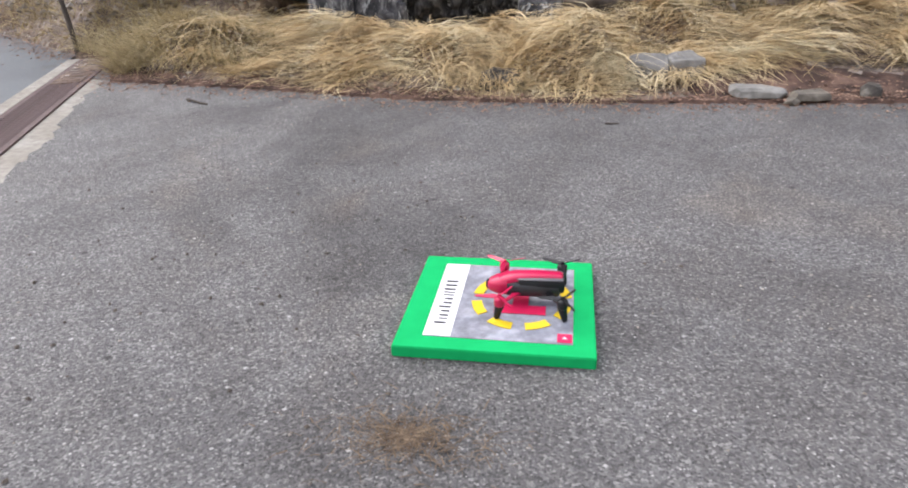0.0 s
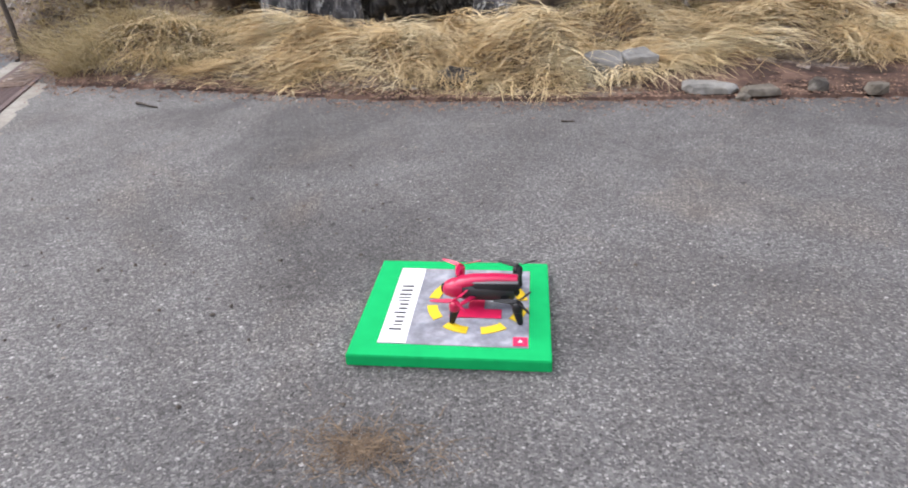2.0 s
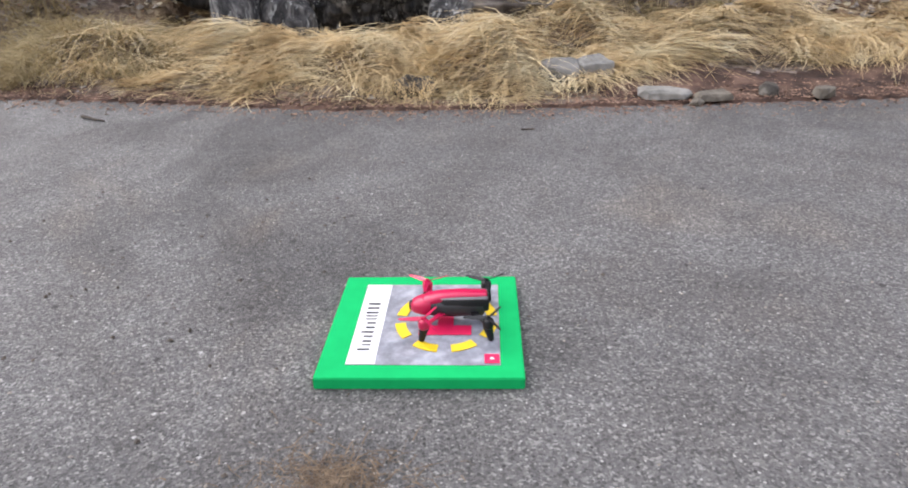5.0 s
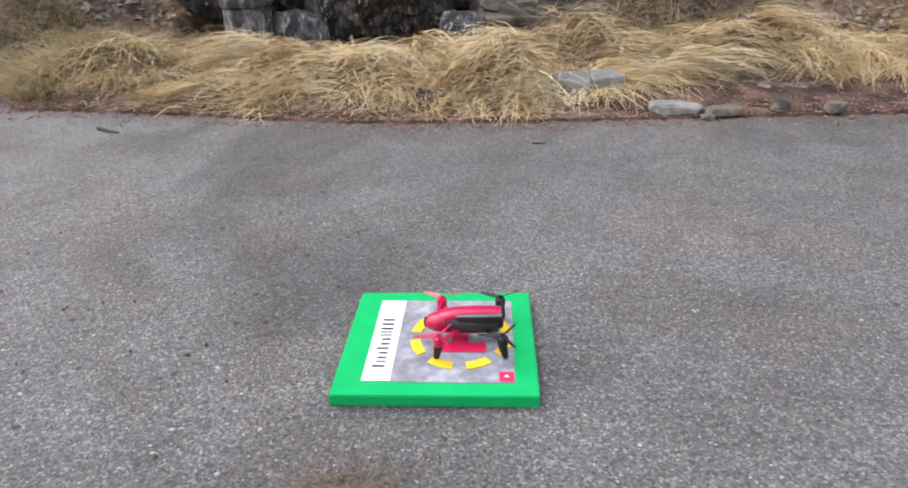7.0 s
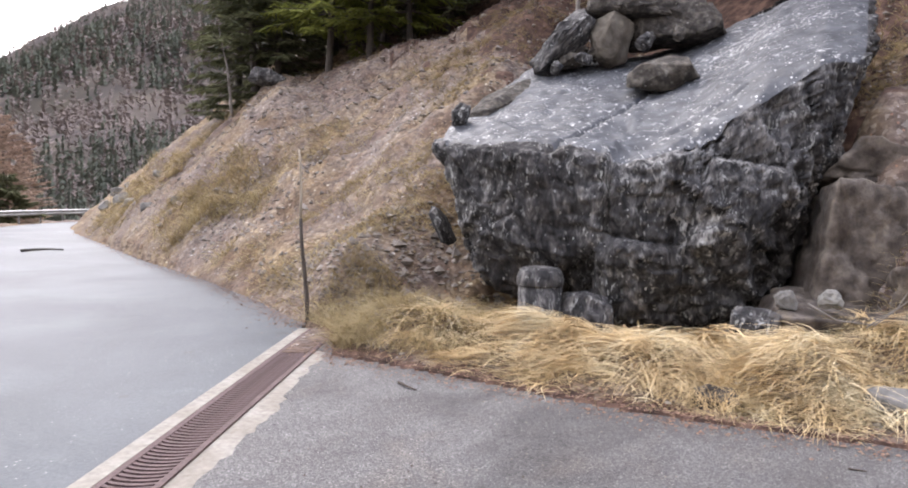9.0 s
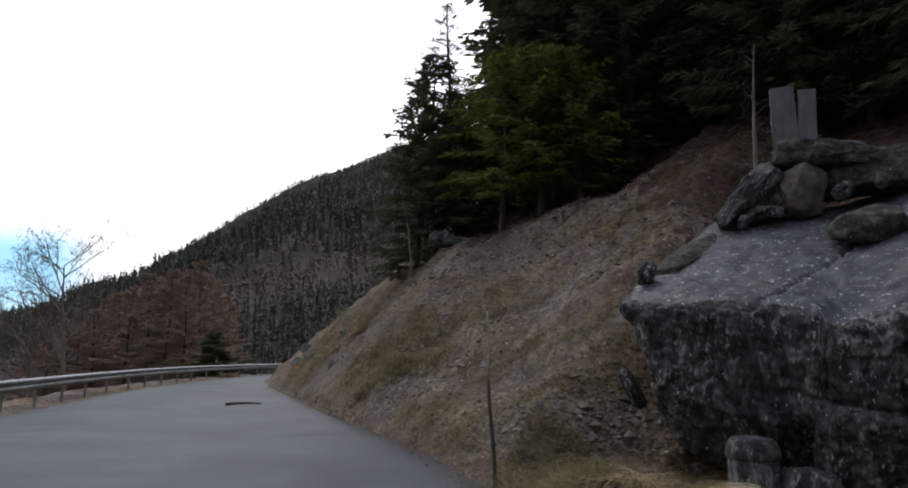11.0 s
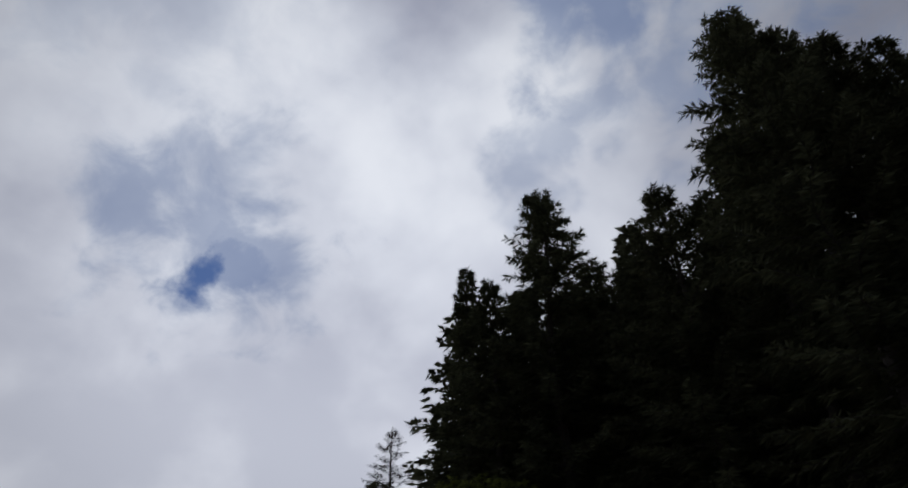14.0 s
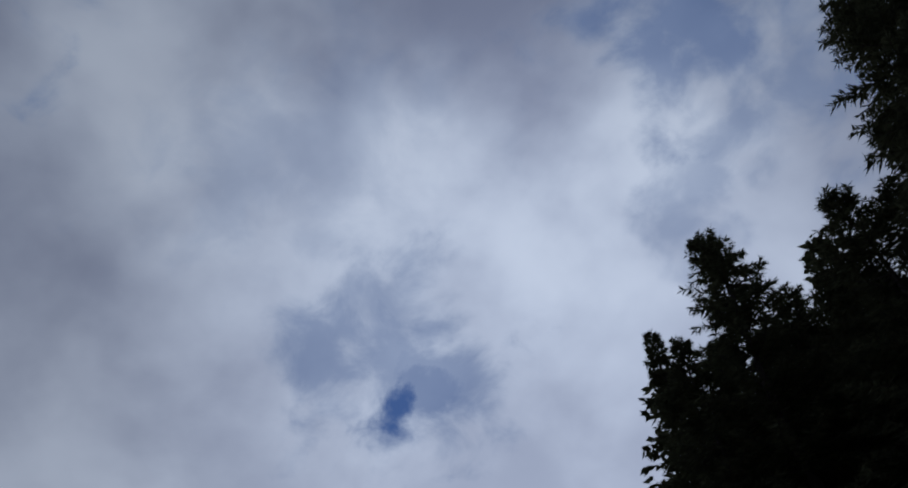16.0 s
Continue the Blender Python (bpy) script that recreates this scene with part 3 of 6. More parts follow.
def ragged(pts, amp, step, seed):
    """A polyline cut into short runs with an uneven edge."""
    out = []
    rng = random.Random(seed)
    for (ax, ay), (bx, by) in zip(pts, pts[1:]):
        n = max(1, int(math.hypot(bx - ax, by - ay) / step))
        for i in range(n):
            t = i / n
            out.append((ax + (bx - ax) * t + rng.uniform(-amp, amp), ay + (by - ay) * t + rng.uniform(-amp, amp)))
    out.append(pts[-1])
    return out


def off_line(s, off):
    p = along(s, off)
    return (p[0], p[1])


lot = ragged([(9, 4.74), (3, 4.49), (0.5, 4.47), (-0.6, 4.54), (-1.8, 4.85), (-3.2, 5.15)], 0.025, 0.12, 3)
lot += [off_line(0.45, HALF + 0.03), off_line(0.98, HALF + 0.026)] + ragged([off_line(1.05, HALF + 0.15), off_line(2.0, HALF + 0.13), off_line(3.0, HALF + 0.20), off_line(4.2, HALF + 0.15), off_line(DRAIN_LEN, HALF + 0.17)], 0.032, 0.09, 4)
lot += [(3, -9), (14, -9), (14, 5)]
slab("parking_ground", lot, 0.0, 0.09, ASPHALT, "coarse grey asphalt with pale stone chips and stains", "pavement")
road = [off_line(-0.05, -HALF - 0.135)] + ragged([(-4.3, 6.3), (-5.9, 7.55), (-8.1, 9.05), (-11.9, 11.45), (-17.7, 15.25), (-23.5, 19.05), (-28.6, 22.95)], 0.04, 0.25, 5)
road += [(-31.2, 28.5), (-31, 36), (-27, 50), (-15, 80), (-23.4, 86), (-35.4, 54), (-37.4, 36), (-34.5, 26.2), (-29.4, 19), (-23.9, 13.0), (-18.6, 8.0), (-14.4, 3.7), (-9.9, -3.8), (-5.4, -14)]
road += [off_line(DRAIN_LEN, -HALF - 0.135)]
slab("road", road, -0.003, 0.08, ROAD, "smooth worn blue-grey asphalt road round the bend", "road")


def build_drain():
    t = thing("drainage_channel", Matrix.Translation(D0), "rusty iron grate in a pale concrete channel across the paving", "drain")

    def strip(name, o0, o1, z0, z1, mat, label="", s0=0.0, s1=DRAIN_LEN, wobble=0.0, seed=0):
        rng = random.Random(seed)
        bm = bmesh.new()
        n = int((s1 - s0) / 0.15)
        rows = []
        for i in range(n + 1):
            s = s0 + (s1 - s0) * i / n
            a, b = o0, o1 + rng.uniform(-wobble, wobble)
            rows.append([bm.verts.new(Vector(along(s, o, z)) - D0) for o, z in ((a, z0), (a, z1), (b, z1), (b, z0))])
        for p, q in zip(rows, rows[1:]):
            for k in range(4):
                bm.faces.new((p[k], p[(k + 1) % 4], q[(k + 1) % 4], q[k]))
        bm.faces.new(rows[0]), bm.faces.new(rows[-1][::-1])
        bmesh.ops.recalc_face_normals(bm, faces=bm.faces)
        return part(name, bm, mat, t, label)
    strip("concrete_kerb", -HALF - 0.13, -HALF - 0.022, -0.12, 0.008, CONCRETE, "pale worn concrete edging")
    strip("concrete_kerb", HALF + 0.022, HALF + 0.29, -0.12, -0.006, CONCRETE, "pale worn concrete edging", 1.0)
    strip("channel_bed", -HALF - 0.02, HALF + 0.02, -0.15, -0.11, PIT)
    strip("grate_rim", -HALF - 0.022, -HALF + 0.016, -0.10, 0.006, RUST)
    strip("grate_rim", HALF - 0.016, HALF + 0.022, -0.10, 0.006, RUST)
    strip("silt", -HALF + 0.02, HALF - 0.02, -0.05, 0.009, SOIL, "reddish silt choking the grate", 0.0, 1.15, 0.01, 5)
    # one curved slat, shared by all
    bm = bmesh.new()
    rows = []
    for i in range(9):
        o = -HALF + 0.014 + (2 * HALF - 0.028) * i / 8
        bend = 0.030 * (1 - ((i - 4) / 4) ** 2)
        rows.append([bm.verts.new(DU * (bend + w) + DN * o + Vector((0, 0, z))) for w, z in ((-0.0125, 0.004), (0.0125, 0.004), (0.010, -0.03), (-0.010, -0.03))])
    for p, q in zip(rows, rows[1:]):
        for k in range(4):
            bm.faces.new((p[k], p[(k + 1) % 4], q[(k + 1) % 4], q[k]))
    bmesh.ops.recalc_face_normals(bm, faces=bm.faces)
    first = part("slat", bm, RUST, t)
    first.location = DU * 1.1
    s = 1.1
    while s < DRAIN_LEN - 0.1:
        s += 0.047
        o = first.copy()
        scene.collection.objects.link(o)
        o.location = DU * s


build_drain()


# ---- guard rail ----
def smooth_path(pts, step):
    """A Catmull-Rom run through the points, in even steps."""
    P = [Vector((*p, 0)) for p in pts]
    out = []
    for i in range(len(P) - 1):
        a, b, c, d = P[max(i - 1, 0)], P[i], P[i + 1], P[min(i + 2, len(P) - 1)]
        n = max(2, int((c - b).length / step))
        for k in range(n):
            t = k / n
            out.append(0.5 * (2 * b + (c - a) * t + (2 * a - 5 * b + 4 * c - d) * t * t + (3 * b - a - 3 * c + d) * t ** 3))
    return out + [P[-1]]


def build_rail():
    line = smooth_path(RAIL, 0.5)
    t = thing("guard_rail", Matrix.Translation((0, 0, 0)), "long galvanised steel guard rail along the road's valley side", "guard rail")
    prof = [(0, 0.70), (0.05, 0.67), (0.075, 0.63), (0.05, 0.59), (0.015, 0.55), (0.05, 0.51), (0.075, 0.47), (0.05, 0.43), (0, 0.40)]
    V, F = [], []
    for i, p in enumerate(line):
        d = (line[min(i + 1, len(line) - 1)] - line[max(i - 1, 0)]).normalized()
        n = Vector((d.y, -d.x, 0))
        for o, z in prof + [(o - 0.012, z) for o, z in prof[::-1]]:
            V.append((p.x + n.x * o, p.y + n.y * o, z))
    k = 2 * len(prof)
    for i in range(len(line) - 1):
        for j in range(k):
            F.append((i * k + j, i * k + (j + 1) % k, (i + 1) * k + (j + 1) % k, (i + 1) * k + j))
    sheet("beam", V, F, GALV, True, t)
    bm = bmesh.new()
    bmesh.ops.create_cube(bm, size=1, matrix=Matrix.Translation((0, 0, 0.18)) @ Matrix.Diagonal((0.1, 0.06, 1.0, 1)))
    bmesh.ops.bevel(bm, geom=bm.edges[:], offset=0.008, segments=1, affect="EDGES")
    post = part("rail_post", bm, GALV, t)
    acc, made = 0.0, 0
    for a, b in zip(line, line[1:]):
        acc += (b - a).length
        if acc > 2.0:
            acc = 0.0
            o = post if not made else post.copy()
            if made:
                scene.collection.objects.link(o)
            d = (b - a).normalized()
            o.location = b + Vector((d.y, -d.x, 0)) * -0.07
            o.rotation_euler = (0, 0, math.atan2(d.y, d.x))
            made += 1


build_rail()


# ---- rocks ----
def build_boulder():
    """The great boulder: a smooth tilted top, a broken upright front that is undercut below."""
    bm = bmesh.new()
    bmesh.ops.create_cube(bm, size=2)
    bmesh.ops.subdivide_edges(bm, edges=bm.edges[:], cuts=118, use_grid_fill=True)
    U = [0, 0.16, 0.36, 0.50, 0.62, 0.76, 0.88, 1]
    top_front = [1.92, 1.90, 1.82, 1.72, 1.86, 2.30, 2.60, 2.74]
    top_back = [3.45, 3.5, 3.52, 3.6, 3.85, 4.15, 4.28, 4.32]
    y_front = [6.66, 6.55, 6.42, 6.34, 6.45, 6.72, 6.98, 7.25]
    y_low = [6.62, 6.42, 6.30, 6.22, 6.15, 6.12, 6.2, 6.5]
    low = [0.66, 0.42, 0.18, 0.16, 0.14, 0.18, 0.34, 0.72]
    off = Vector((41.1, 15.3, 6.9))
    crown = set()
    bm.verts.index_update()
    for v in bm.verts:
        p = v.co.copy()
        m = max(abs(p.x), abs(p.y), abs(p.z))
        k = m / (abs(p.x) ** 16 + abs(p.y) ** 16 + abs(p.z) ** 16) ** (1 / 16)
        u, w, h = [(c * k + 1) / 2 for c in p]
        hb = h ** 1.5 if u > 0.5 else h
        x = (-2.55 + 3.05 * u) * (1 - hb) + (-2.92 + 4.1 * u) * hb + (0.55 * u - 0.1) * w
        x -= 0.26 * (1 - u) ** 2 * h * math.sin(math.pi * min(1.0, w * 1.9))
        yf = np.interp(u, U, y_low) * (1 - h) + np.interp(u, U, y_front) * h
        y = yf * (1 - w) + 10.2 * w
        z0 = np.interp(u, U, low) * (1 - w) + 0.5 * w
        z1 = np.interp(u, U, top_front) * (1 - w) + np.interp(u, U, top_back) * w
        q = Vector((x, y, z0 * (1 - h) + z1 * h))
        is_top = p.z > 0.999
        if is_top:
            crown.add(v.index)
        front = 1.0 if not is_top else 0.0
        amp = 1.0 if front else 0.30 + 0.7 * max(0.0, 1 - w / 0.09) * (0.35 + 0.65 * min(1, max(0, (u - 0.4) / 0.2)))
        out = Vector((0.1, -0.2, 1)).normalized() if is_top else Vector((p.x * 0.8, p.y, 0.2 * p.z)).normalized()
        cell = noise.voronoi(Vector((q.x * 1.25, q.y * 1.25, q.z * 0.7)) + off)
        chip = noise.voronoi(Vector((q.x * 3.2, q.y * 3.2, q.z * 1.9)) + off)
        sv = Vector((q.x * 3.4, q.y * 3.4, q.z * 1.0)) + off
        d = 0.12 * noise.noise(q * 0.8 + off) + 0.15 * noise.noise(cell[1][0] * 7.7) + 0.05 * noise.noise(q * 2.4 + off)
        rg = 1.0 if is_top else 1.0 + 0.5 * min(1, max(0, (u - 0.45) / 0.25))
        d += rg * (0.10 * (0.35 - abs(noise.noise(sv))) + 0.05 * (0.35 - abs(noise.noise(sv * 2.3))) + 0.035 * noise.noise(q * 6 + off) + 0.028 * noise.noise(q * 14) + 0.014 * noise.noise(q * 27))
        if not is_top:
            d += rg * 0.085 * noise.noise(chip[1][0] * 5.3) - 0.06 * max(0.0, 1 - (cell[0][1] - cell[0][0]) / 0.07)
        q = q + out * d * amp
        # undercut of the front, deeper to the right
        if h < 0.42 and w < 0.3:
            q.y += (0.42 - h) * (0.75 + 0.9 * u) * (1 + 0.5 * noise.noise(q * 1.3))
        if is_top:
            line = -1.62 + 0.36 * (q.y - 6.4) + 0.025 * noise.noise(Vector((0, q.y * 1.5, 0)))
            if abs(q.x - line) < 0.022 and q.y < 8.9:
                q.x = line
                q.z -= 0.10
            dd = abs(q.x - (-0.85 + 0.33 * (q.y - 6.4)))
            if dd < 0.3:
                q.z -= 0.05 * (1 - dd / 0.3)
        v.co = q
    bmesh.ops.recalc_face_normals(bm, faces=bm.faces)
    bm.normal_update()
    bm.faces.index_update()
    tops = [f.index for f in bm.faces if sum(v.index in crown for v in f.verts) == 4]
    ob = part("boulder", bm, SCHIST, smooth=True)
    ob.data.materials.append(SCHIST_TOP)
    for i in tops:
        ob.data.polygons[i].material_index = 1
    tagged(ob, "huge dark schist boulder with pale lichen and a cracked sloping top", "boulder")


build_boulder()


def rock(name, at, size, rot, mat, label, seed, power=5, category="rock", group="", cuts=3, taper=0.8, rough=1.2):
    """An angular stone: the hull of scattered points, its edges worn and its faces roughened."""
    rng = random.Random(seed)
    bm = bmesh.new()
    for _ in range(14 + 4 * int(power)):
        p = Vector([rng.uniform(-1, 1) for _ in range(3)])
        p = p / (sum(abs(c) ** power for c in p) ** (1 / power)) * rng.uniform(0.88, 1.0)
        k = 1 - (1 - taper) * (p.z + 1) / 2
        bm.verts.new((p.x * k * size[0] / 2, p.y * k * size[1] / 2, p.z * size[2] / 2))
    r = bmesh.ops.convex_hull(bm, input=bm.verts[:])
    junk = [g for g in set(r["geom_interior"]) | set(r["geom_unused"]) if isinstance(g, bmesh.types.BMVert)]
    bmesh.ops.delete(bm, geom=junk, context="VERTS")
    s = min(size)
    bmesh.ops.dissolve_limit(bm, angle_limit=0.2, verts=bm.verts[:], edges=bm.edges[:])
    bmesh.ops.bevel(bm, geom=bm.edges[:], offset=0.03 * s, segments=1, affect="EDGES")
    bmesh.ops.triangulate(bm, faces=bm.faces[:])
    bmesh.ops.subdivide_edges(bm, edges=bm.edges[:], cuts=cuts, use_grid_fill=True)
    off = Vector((seed * 3.7, seed * 1.3, 0))
    for v in bm.verts:
        q = v.co / s
        v.co += v.co.normalized() * s * rough * (0.09 * noise.noise(q * 2.2 + off) + 0.06 * noise.noise(q * 5 + off) + 0.03 * noise.noise(q * 11 + off))
    bmesh.ops.recalc_face_normals(bm, faces=bm.faces)
    ob = part(name, bm, mat)
    ob.matrix_world = pose(*at, *rot)
    return tagged(ob, label, category, group)


# stones on and round the boulder
rock("flat_stone", (-0.80, 8.3, 2.86), (0.92, 0.62, 0.36), (22, -5, 8), BROWN_ROCK, "flat oval brown stone lying on the boulder's top", 5, 4.2, rough=0.45)
rock("leaning_slab", (-2.22, 9.4, 3.5), (0.5, 1.0, 1.1), (8, 38, 15), SCHIST, "dark slab leaning on the boulder's back edge", 6, 9)
rock("pale_block", (-1.56, 9.3, 3.52), (0.56, 0.5, 0.76), (0, 4, 30), BEIGE_ROCK, "pale grey-brown rounded block behind the boulder's top", 7, 3.4, taper=1.05, rough=0.6)
rock("long_rock", (-0.98, 9.75, 3.76), (1.8, 0.9, 0.62), (0, 1, -4), BROWN_ROCK, "long lichen-spotted rock on the boulder's back edge", 8, 8)
rock("capping_rock", (-1.36, 9.5, 4.0), (1.4, 0.8, 0.44), (0, 3, 6), BROWN_ROCK, "lichen-spotted rock wedged over a pale block", 18, 5)
rock("ledge_rock", (-2.70, 8.5, 2.70), (0.5, 1.9, 0.22), (22, 4, -14), BROWN_ROCK, "long pale ledge of rock along the boulder's upper side", 19, 6)
rock("corner_stone", (-2.95, 7.5, 2.36), (0.24, 0.36, 0.32), (0, 20, 10), SCHIST, "small dark stone on the boulder's upper corner", 9, 4)
rock("side_slab", (-3.12, 7.35, 1.08), (0.16, 0.6, 0.5), (0, -28, 12), SCHIST, "dark slab leaning beside the boulder on the slope", 10, 5)
rock("edge_stone", (-0.05, 4.78, 0.07), (0.40, 0.24, 0.2), (0, 0, 8), BROWN_ROCK, "dark stone half buried in the straw by the paving", 11, 4)
for x, y, lift, size, turn, mat, seed, label in ((0.94, 4.9, 0.05, (0.34, 0.24, 0.18), -10, PALE_ROCK, 12, "pale grey stone lying in dry straw by the paving"),
                                                 (1.2, 5.0, 0.05, (0.36, 0.26, 0.2), 25, PALE_ROCK, 13, "pale grey stone lying in dry straw by the paving"),
                                                 (1.6, 4.58, 0.03, (0.40, 0.24, 0.08), -14, PALE_ROCK, 14, "flat pale stone slab at the paving's edge"),
                                                 (1.9, 4.5, 0.025, (0.28, 0.15, 0.06), 12, BEIGE_ROCK, 15, "flat brownish stone slab at the paving's edge"),
                                                 (2.62, 4.5, 0.03, (0.17, 0.12, 0.08), 12, BEIGE_ROCK, 16, "small grey-brown stone on the paving's edge"),
                                                 (1.78, 4.44, 0.02, (0.12, 0.09, 0.05), 40, BEIGE_ROCK, 17, "small grey-brown stone on the paving's edge"),
                                                 (2.3, 4.6, 0.03, (0.2, 0.14, 0.08), 70, BROWN_ROCK, 20, "small dark stone in the red soil by the paving")):
    rock("edge_stone", (x, y, max(g1(x, y), 0.0) + lift), size, (3, 0, turn), mat, label, seed, 6, rough=0.6)
rock("round_pebble", (0.42, 6.05, 0.60), (0.2, 0.17, 0.17), (0, 0, 0), PALE_ROCK, "pale rounded stone under the boulder's end", 21, 3)
rock("round_pebble", (0.74, 6.1, 0.62), (0.2, 0.18, 0.16), (0, 0, 0), PALE_ROCK, "pale rounded stone under the boulder's end", 22, 3)
rock("dark_wedge", (0.2, 5.85, 0.42), (0.42, 0.3, 0.3), (0, 14, 0), SCHIST, "dark wedge of stone beside the straw", 23, 4)
rock("side_block", (-1.2, 6.12, 0.30), (0.6, 0.4, 0.56), (0, 6, 10), SCHIST, "dark block of rock beside the stone bollard", 25, 6, rough=0.7)
for i, (x, y, z, d) in enumerate(((-2.05, 9.1, 3.24, 0.26), (-1.86, 9.0, 3.24, 0.2), (-1.95, 9.3, 3.36, 0.24), (-2.2, 8.95, 3.12, 0.17), (-1.74, 9.2, 3.33, 0.2), (-1.1, 9.15, 3.42, 0.22), (-0.7, 9.2, 3.5, 0.18))):
    rock("rubble_stone", (x, y, z), (d * 1.3, d, d * 0.8), (12 * i, 9 * i, 40 * i), SCHIST if i % 2 else BROWN_ROCK, "small dark broken stone wedged behind the boulder's top", 60 + i, 5, group="rubble on the boulder", cuts=2)


def on_slope(az, el):
    """The place on the slope that lies at that bearing and elevation."""
    for i in range(600):
        r = 6 + 0.06 * i
        x, y = -math.sin(radians(az)) * r, math.cos(radians(az)) * r
        z = g1(x, y)
        if z >= 1.34 + r * math.tan(radians(el)):
            break
    return x, y, z


rock("slope_rock", Vector(on_slope(37.3, 9.1)) + Vector((0, 0, 0.2)), (1.4, 0.9, 0.55), (0, 16, 30), SCHIST, "brown rock lying on the grassy slope", 24, 4)
for i, (x, y, s) in enumerate([(-20.5, 18.6, 0.8), (-18.6, 17.2, 0.55), (-22.0, 20.4, 0.7), (-17.6, 17.4, 0.5), (-24.5, 22.0, 0.8), (-15.2, 14.6, 0.45), (-21.8, 19.0, 0.7), (-12.6, 13.0, 0.4)]):
    rock("outcrop_rock", (x, y, g1(x, y) + 0.05 * s), (s, s * 0.8, s * 0.6), (10, 12 * (i % 3 - 1), 40 * i), PALE_ROCK, "grey rock sticking out of the slope", 30 + i, 4,
         group="rocks in the slope")


def build_bank():
    """The bare broken bank beside the boulder: a few large slabs of grey-brown rock and clay with flat faces and worn corners."""
    spec = [((0.85, 6.45, 0.26), (1.2, 0.9, 0.62), (8, 0, 4)), ((0.98, 6.95, 0.85), (0.72, 0.9, 1.35), (-6, 4, 10)), ((1.62, 7.15, 0.95), (0.66, 0.8, 1.2), (-10, -3, -8)),
            ((1.75, 6.75, 0.42), (1.2, 0.7, 0.75), (-14, -5, 8)), ((1.6, 7.5, 1.62), (1.5, 0.9, 0.36), (-10, 7, 4)), ((2.75, 7.1, 0.7), (1.1, 0.9, 1.0), (-16, 6, -12))]
    for i, (at, size, rot) in enumerate(spec):
        bm = bmesh.new()
        bmesh.ops.create_cube(bm, size=2)
        bmesh.ops.subdivide_edges(bm, edges=bm.edges[:], cuts=22, use_grid_fill=True)
        off = Vector((i * 5.1, i * 2.3, 0))
        for v in bm.verts:
            p = v.co.copy()
            k = 1 / (abs(p.x) ** 30 + abs(p.y) ** 30 + abs(p.z) ** 30) ** (1 / 30)
            q = Vector([c * k * d / 2 for c, d in zip(p, size)])
            q.x *= 1 - 0.14 * p.z + 0.12 * noise.noise(Vector((p.z, p.y, i)))
            q.y += 0.10 * p.x * p.z
            cell = noise.voronoi(q * 2.1 + off)
            q += p.normalized() * (0.09 * noise.noise(cell[1][0] * 3.1) + 0.04 * noise.noise(q * 2 + off) + 0.03 * noise.noise(q * 6 + off) + 0.015 * noise.noise(q * 15) - 0.05 * max(0.0, 1 - (cell[0][1] - cell[0][0]) / 0.08))
            v.co = q
        ob = part("bank_block", bm, CLAY, smooth=True)
        ob.matrix_world = pose(*at, *rot)
        tagged(ob, "block of grey-brown broken bank beside the boulder", "bank", "blocks of the bank")


build_bank()


def build_bollard():
    """The squat stone post with a dark cap under the boulder's front."""
    base = Vector((-1.58, 6.0, 0.10))
    t = thing("stone_bollard", Matrix.Translation(base), "squat grey stone bollard with a dark rounded cap", "bollard")
    for name, r0, r1, z0, z1, mat, dome in (("shaft", 0.205, 0.195, 0.0, 0.52, SCHIST, 0), ("cap", 0.212, 0.19, 0.515, 0.64, SCHIST, 1)):
        bm = bmesh.new()
        rings = [(r0 * 0.98, z0), (r0, z0 + 0.01), (r0, (z0 + z1) / 2), (r1, z1)] + ([(r1 * 0.85, z1 + 0.03), (r1 * 0.4, z1 + 0.045)] if dome else [])
        prev = None
        for r, z in rings:
            row = []
            for i in range(28):
                a = 2 * math.pi * i / 28
                k = 1 + 0.06 * noise.noise(Vector((math.cos(a), math.sin(a), z * 4)) * 1.5)
                row.append(bm.verts.new((r * k * math.cos(a), r * k * math.sin(a), z)))
            if prev:
                for i in range(28):
                    bm.faces.new((prev[i], prev[(i + 1) % 28], row[(i + 1) % 28], row[i]))
            else:
                bm.faces.new(row[::-1])
            prev = row
        bm.faces.new(prev)
        part(name, bm, mat, t, "dark lichen-grown cap" if dome else "", True)


build_bollard()


def build_monument():
    """Two upright grey slabs behind the boulder."""
    base = Vector((-1.72, 10.1, 3.7))
    t = thing("standing_slabs", Matrix.Translation(base), "two upright purple-grey stone slabs behind the boulder", "stone slabs")
    for x, y, w, d, h, tilt in ((-0.13, 0.0, 0.34, 0.18, 1.5, -1), (0.14, 0.03, 0.25, 0.15, 1.42, 3)):
        bm = bmesh.new()
        bmesh.ops.create_cube(bm, size=1, matrix=Matrix.Diagonal((w, d, h, 1)))
        bmesh.ops.subdivide_edges(bm, edges=bm.edges[:], cuts=5, use_grid_fill=True)
        for v in bm.verts:
            v.co.x *= 1 - 0.10 * (v.co.z / h + 0.5)
            v.co += Vector((noise.noise(v.co * 5), noise.noise(v.co * 5 + Vector((9, 0, 0))), 0)) * 0.012
        o = part("slab", bm, SLATE, t)
        o.matrix_basis = pose(x, y, h / 2, 0, tilt, 12)


build_monument()


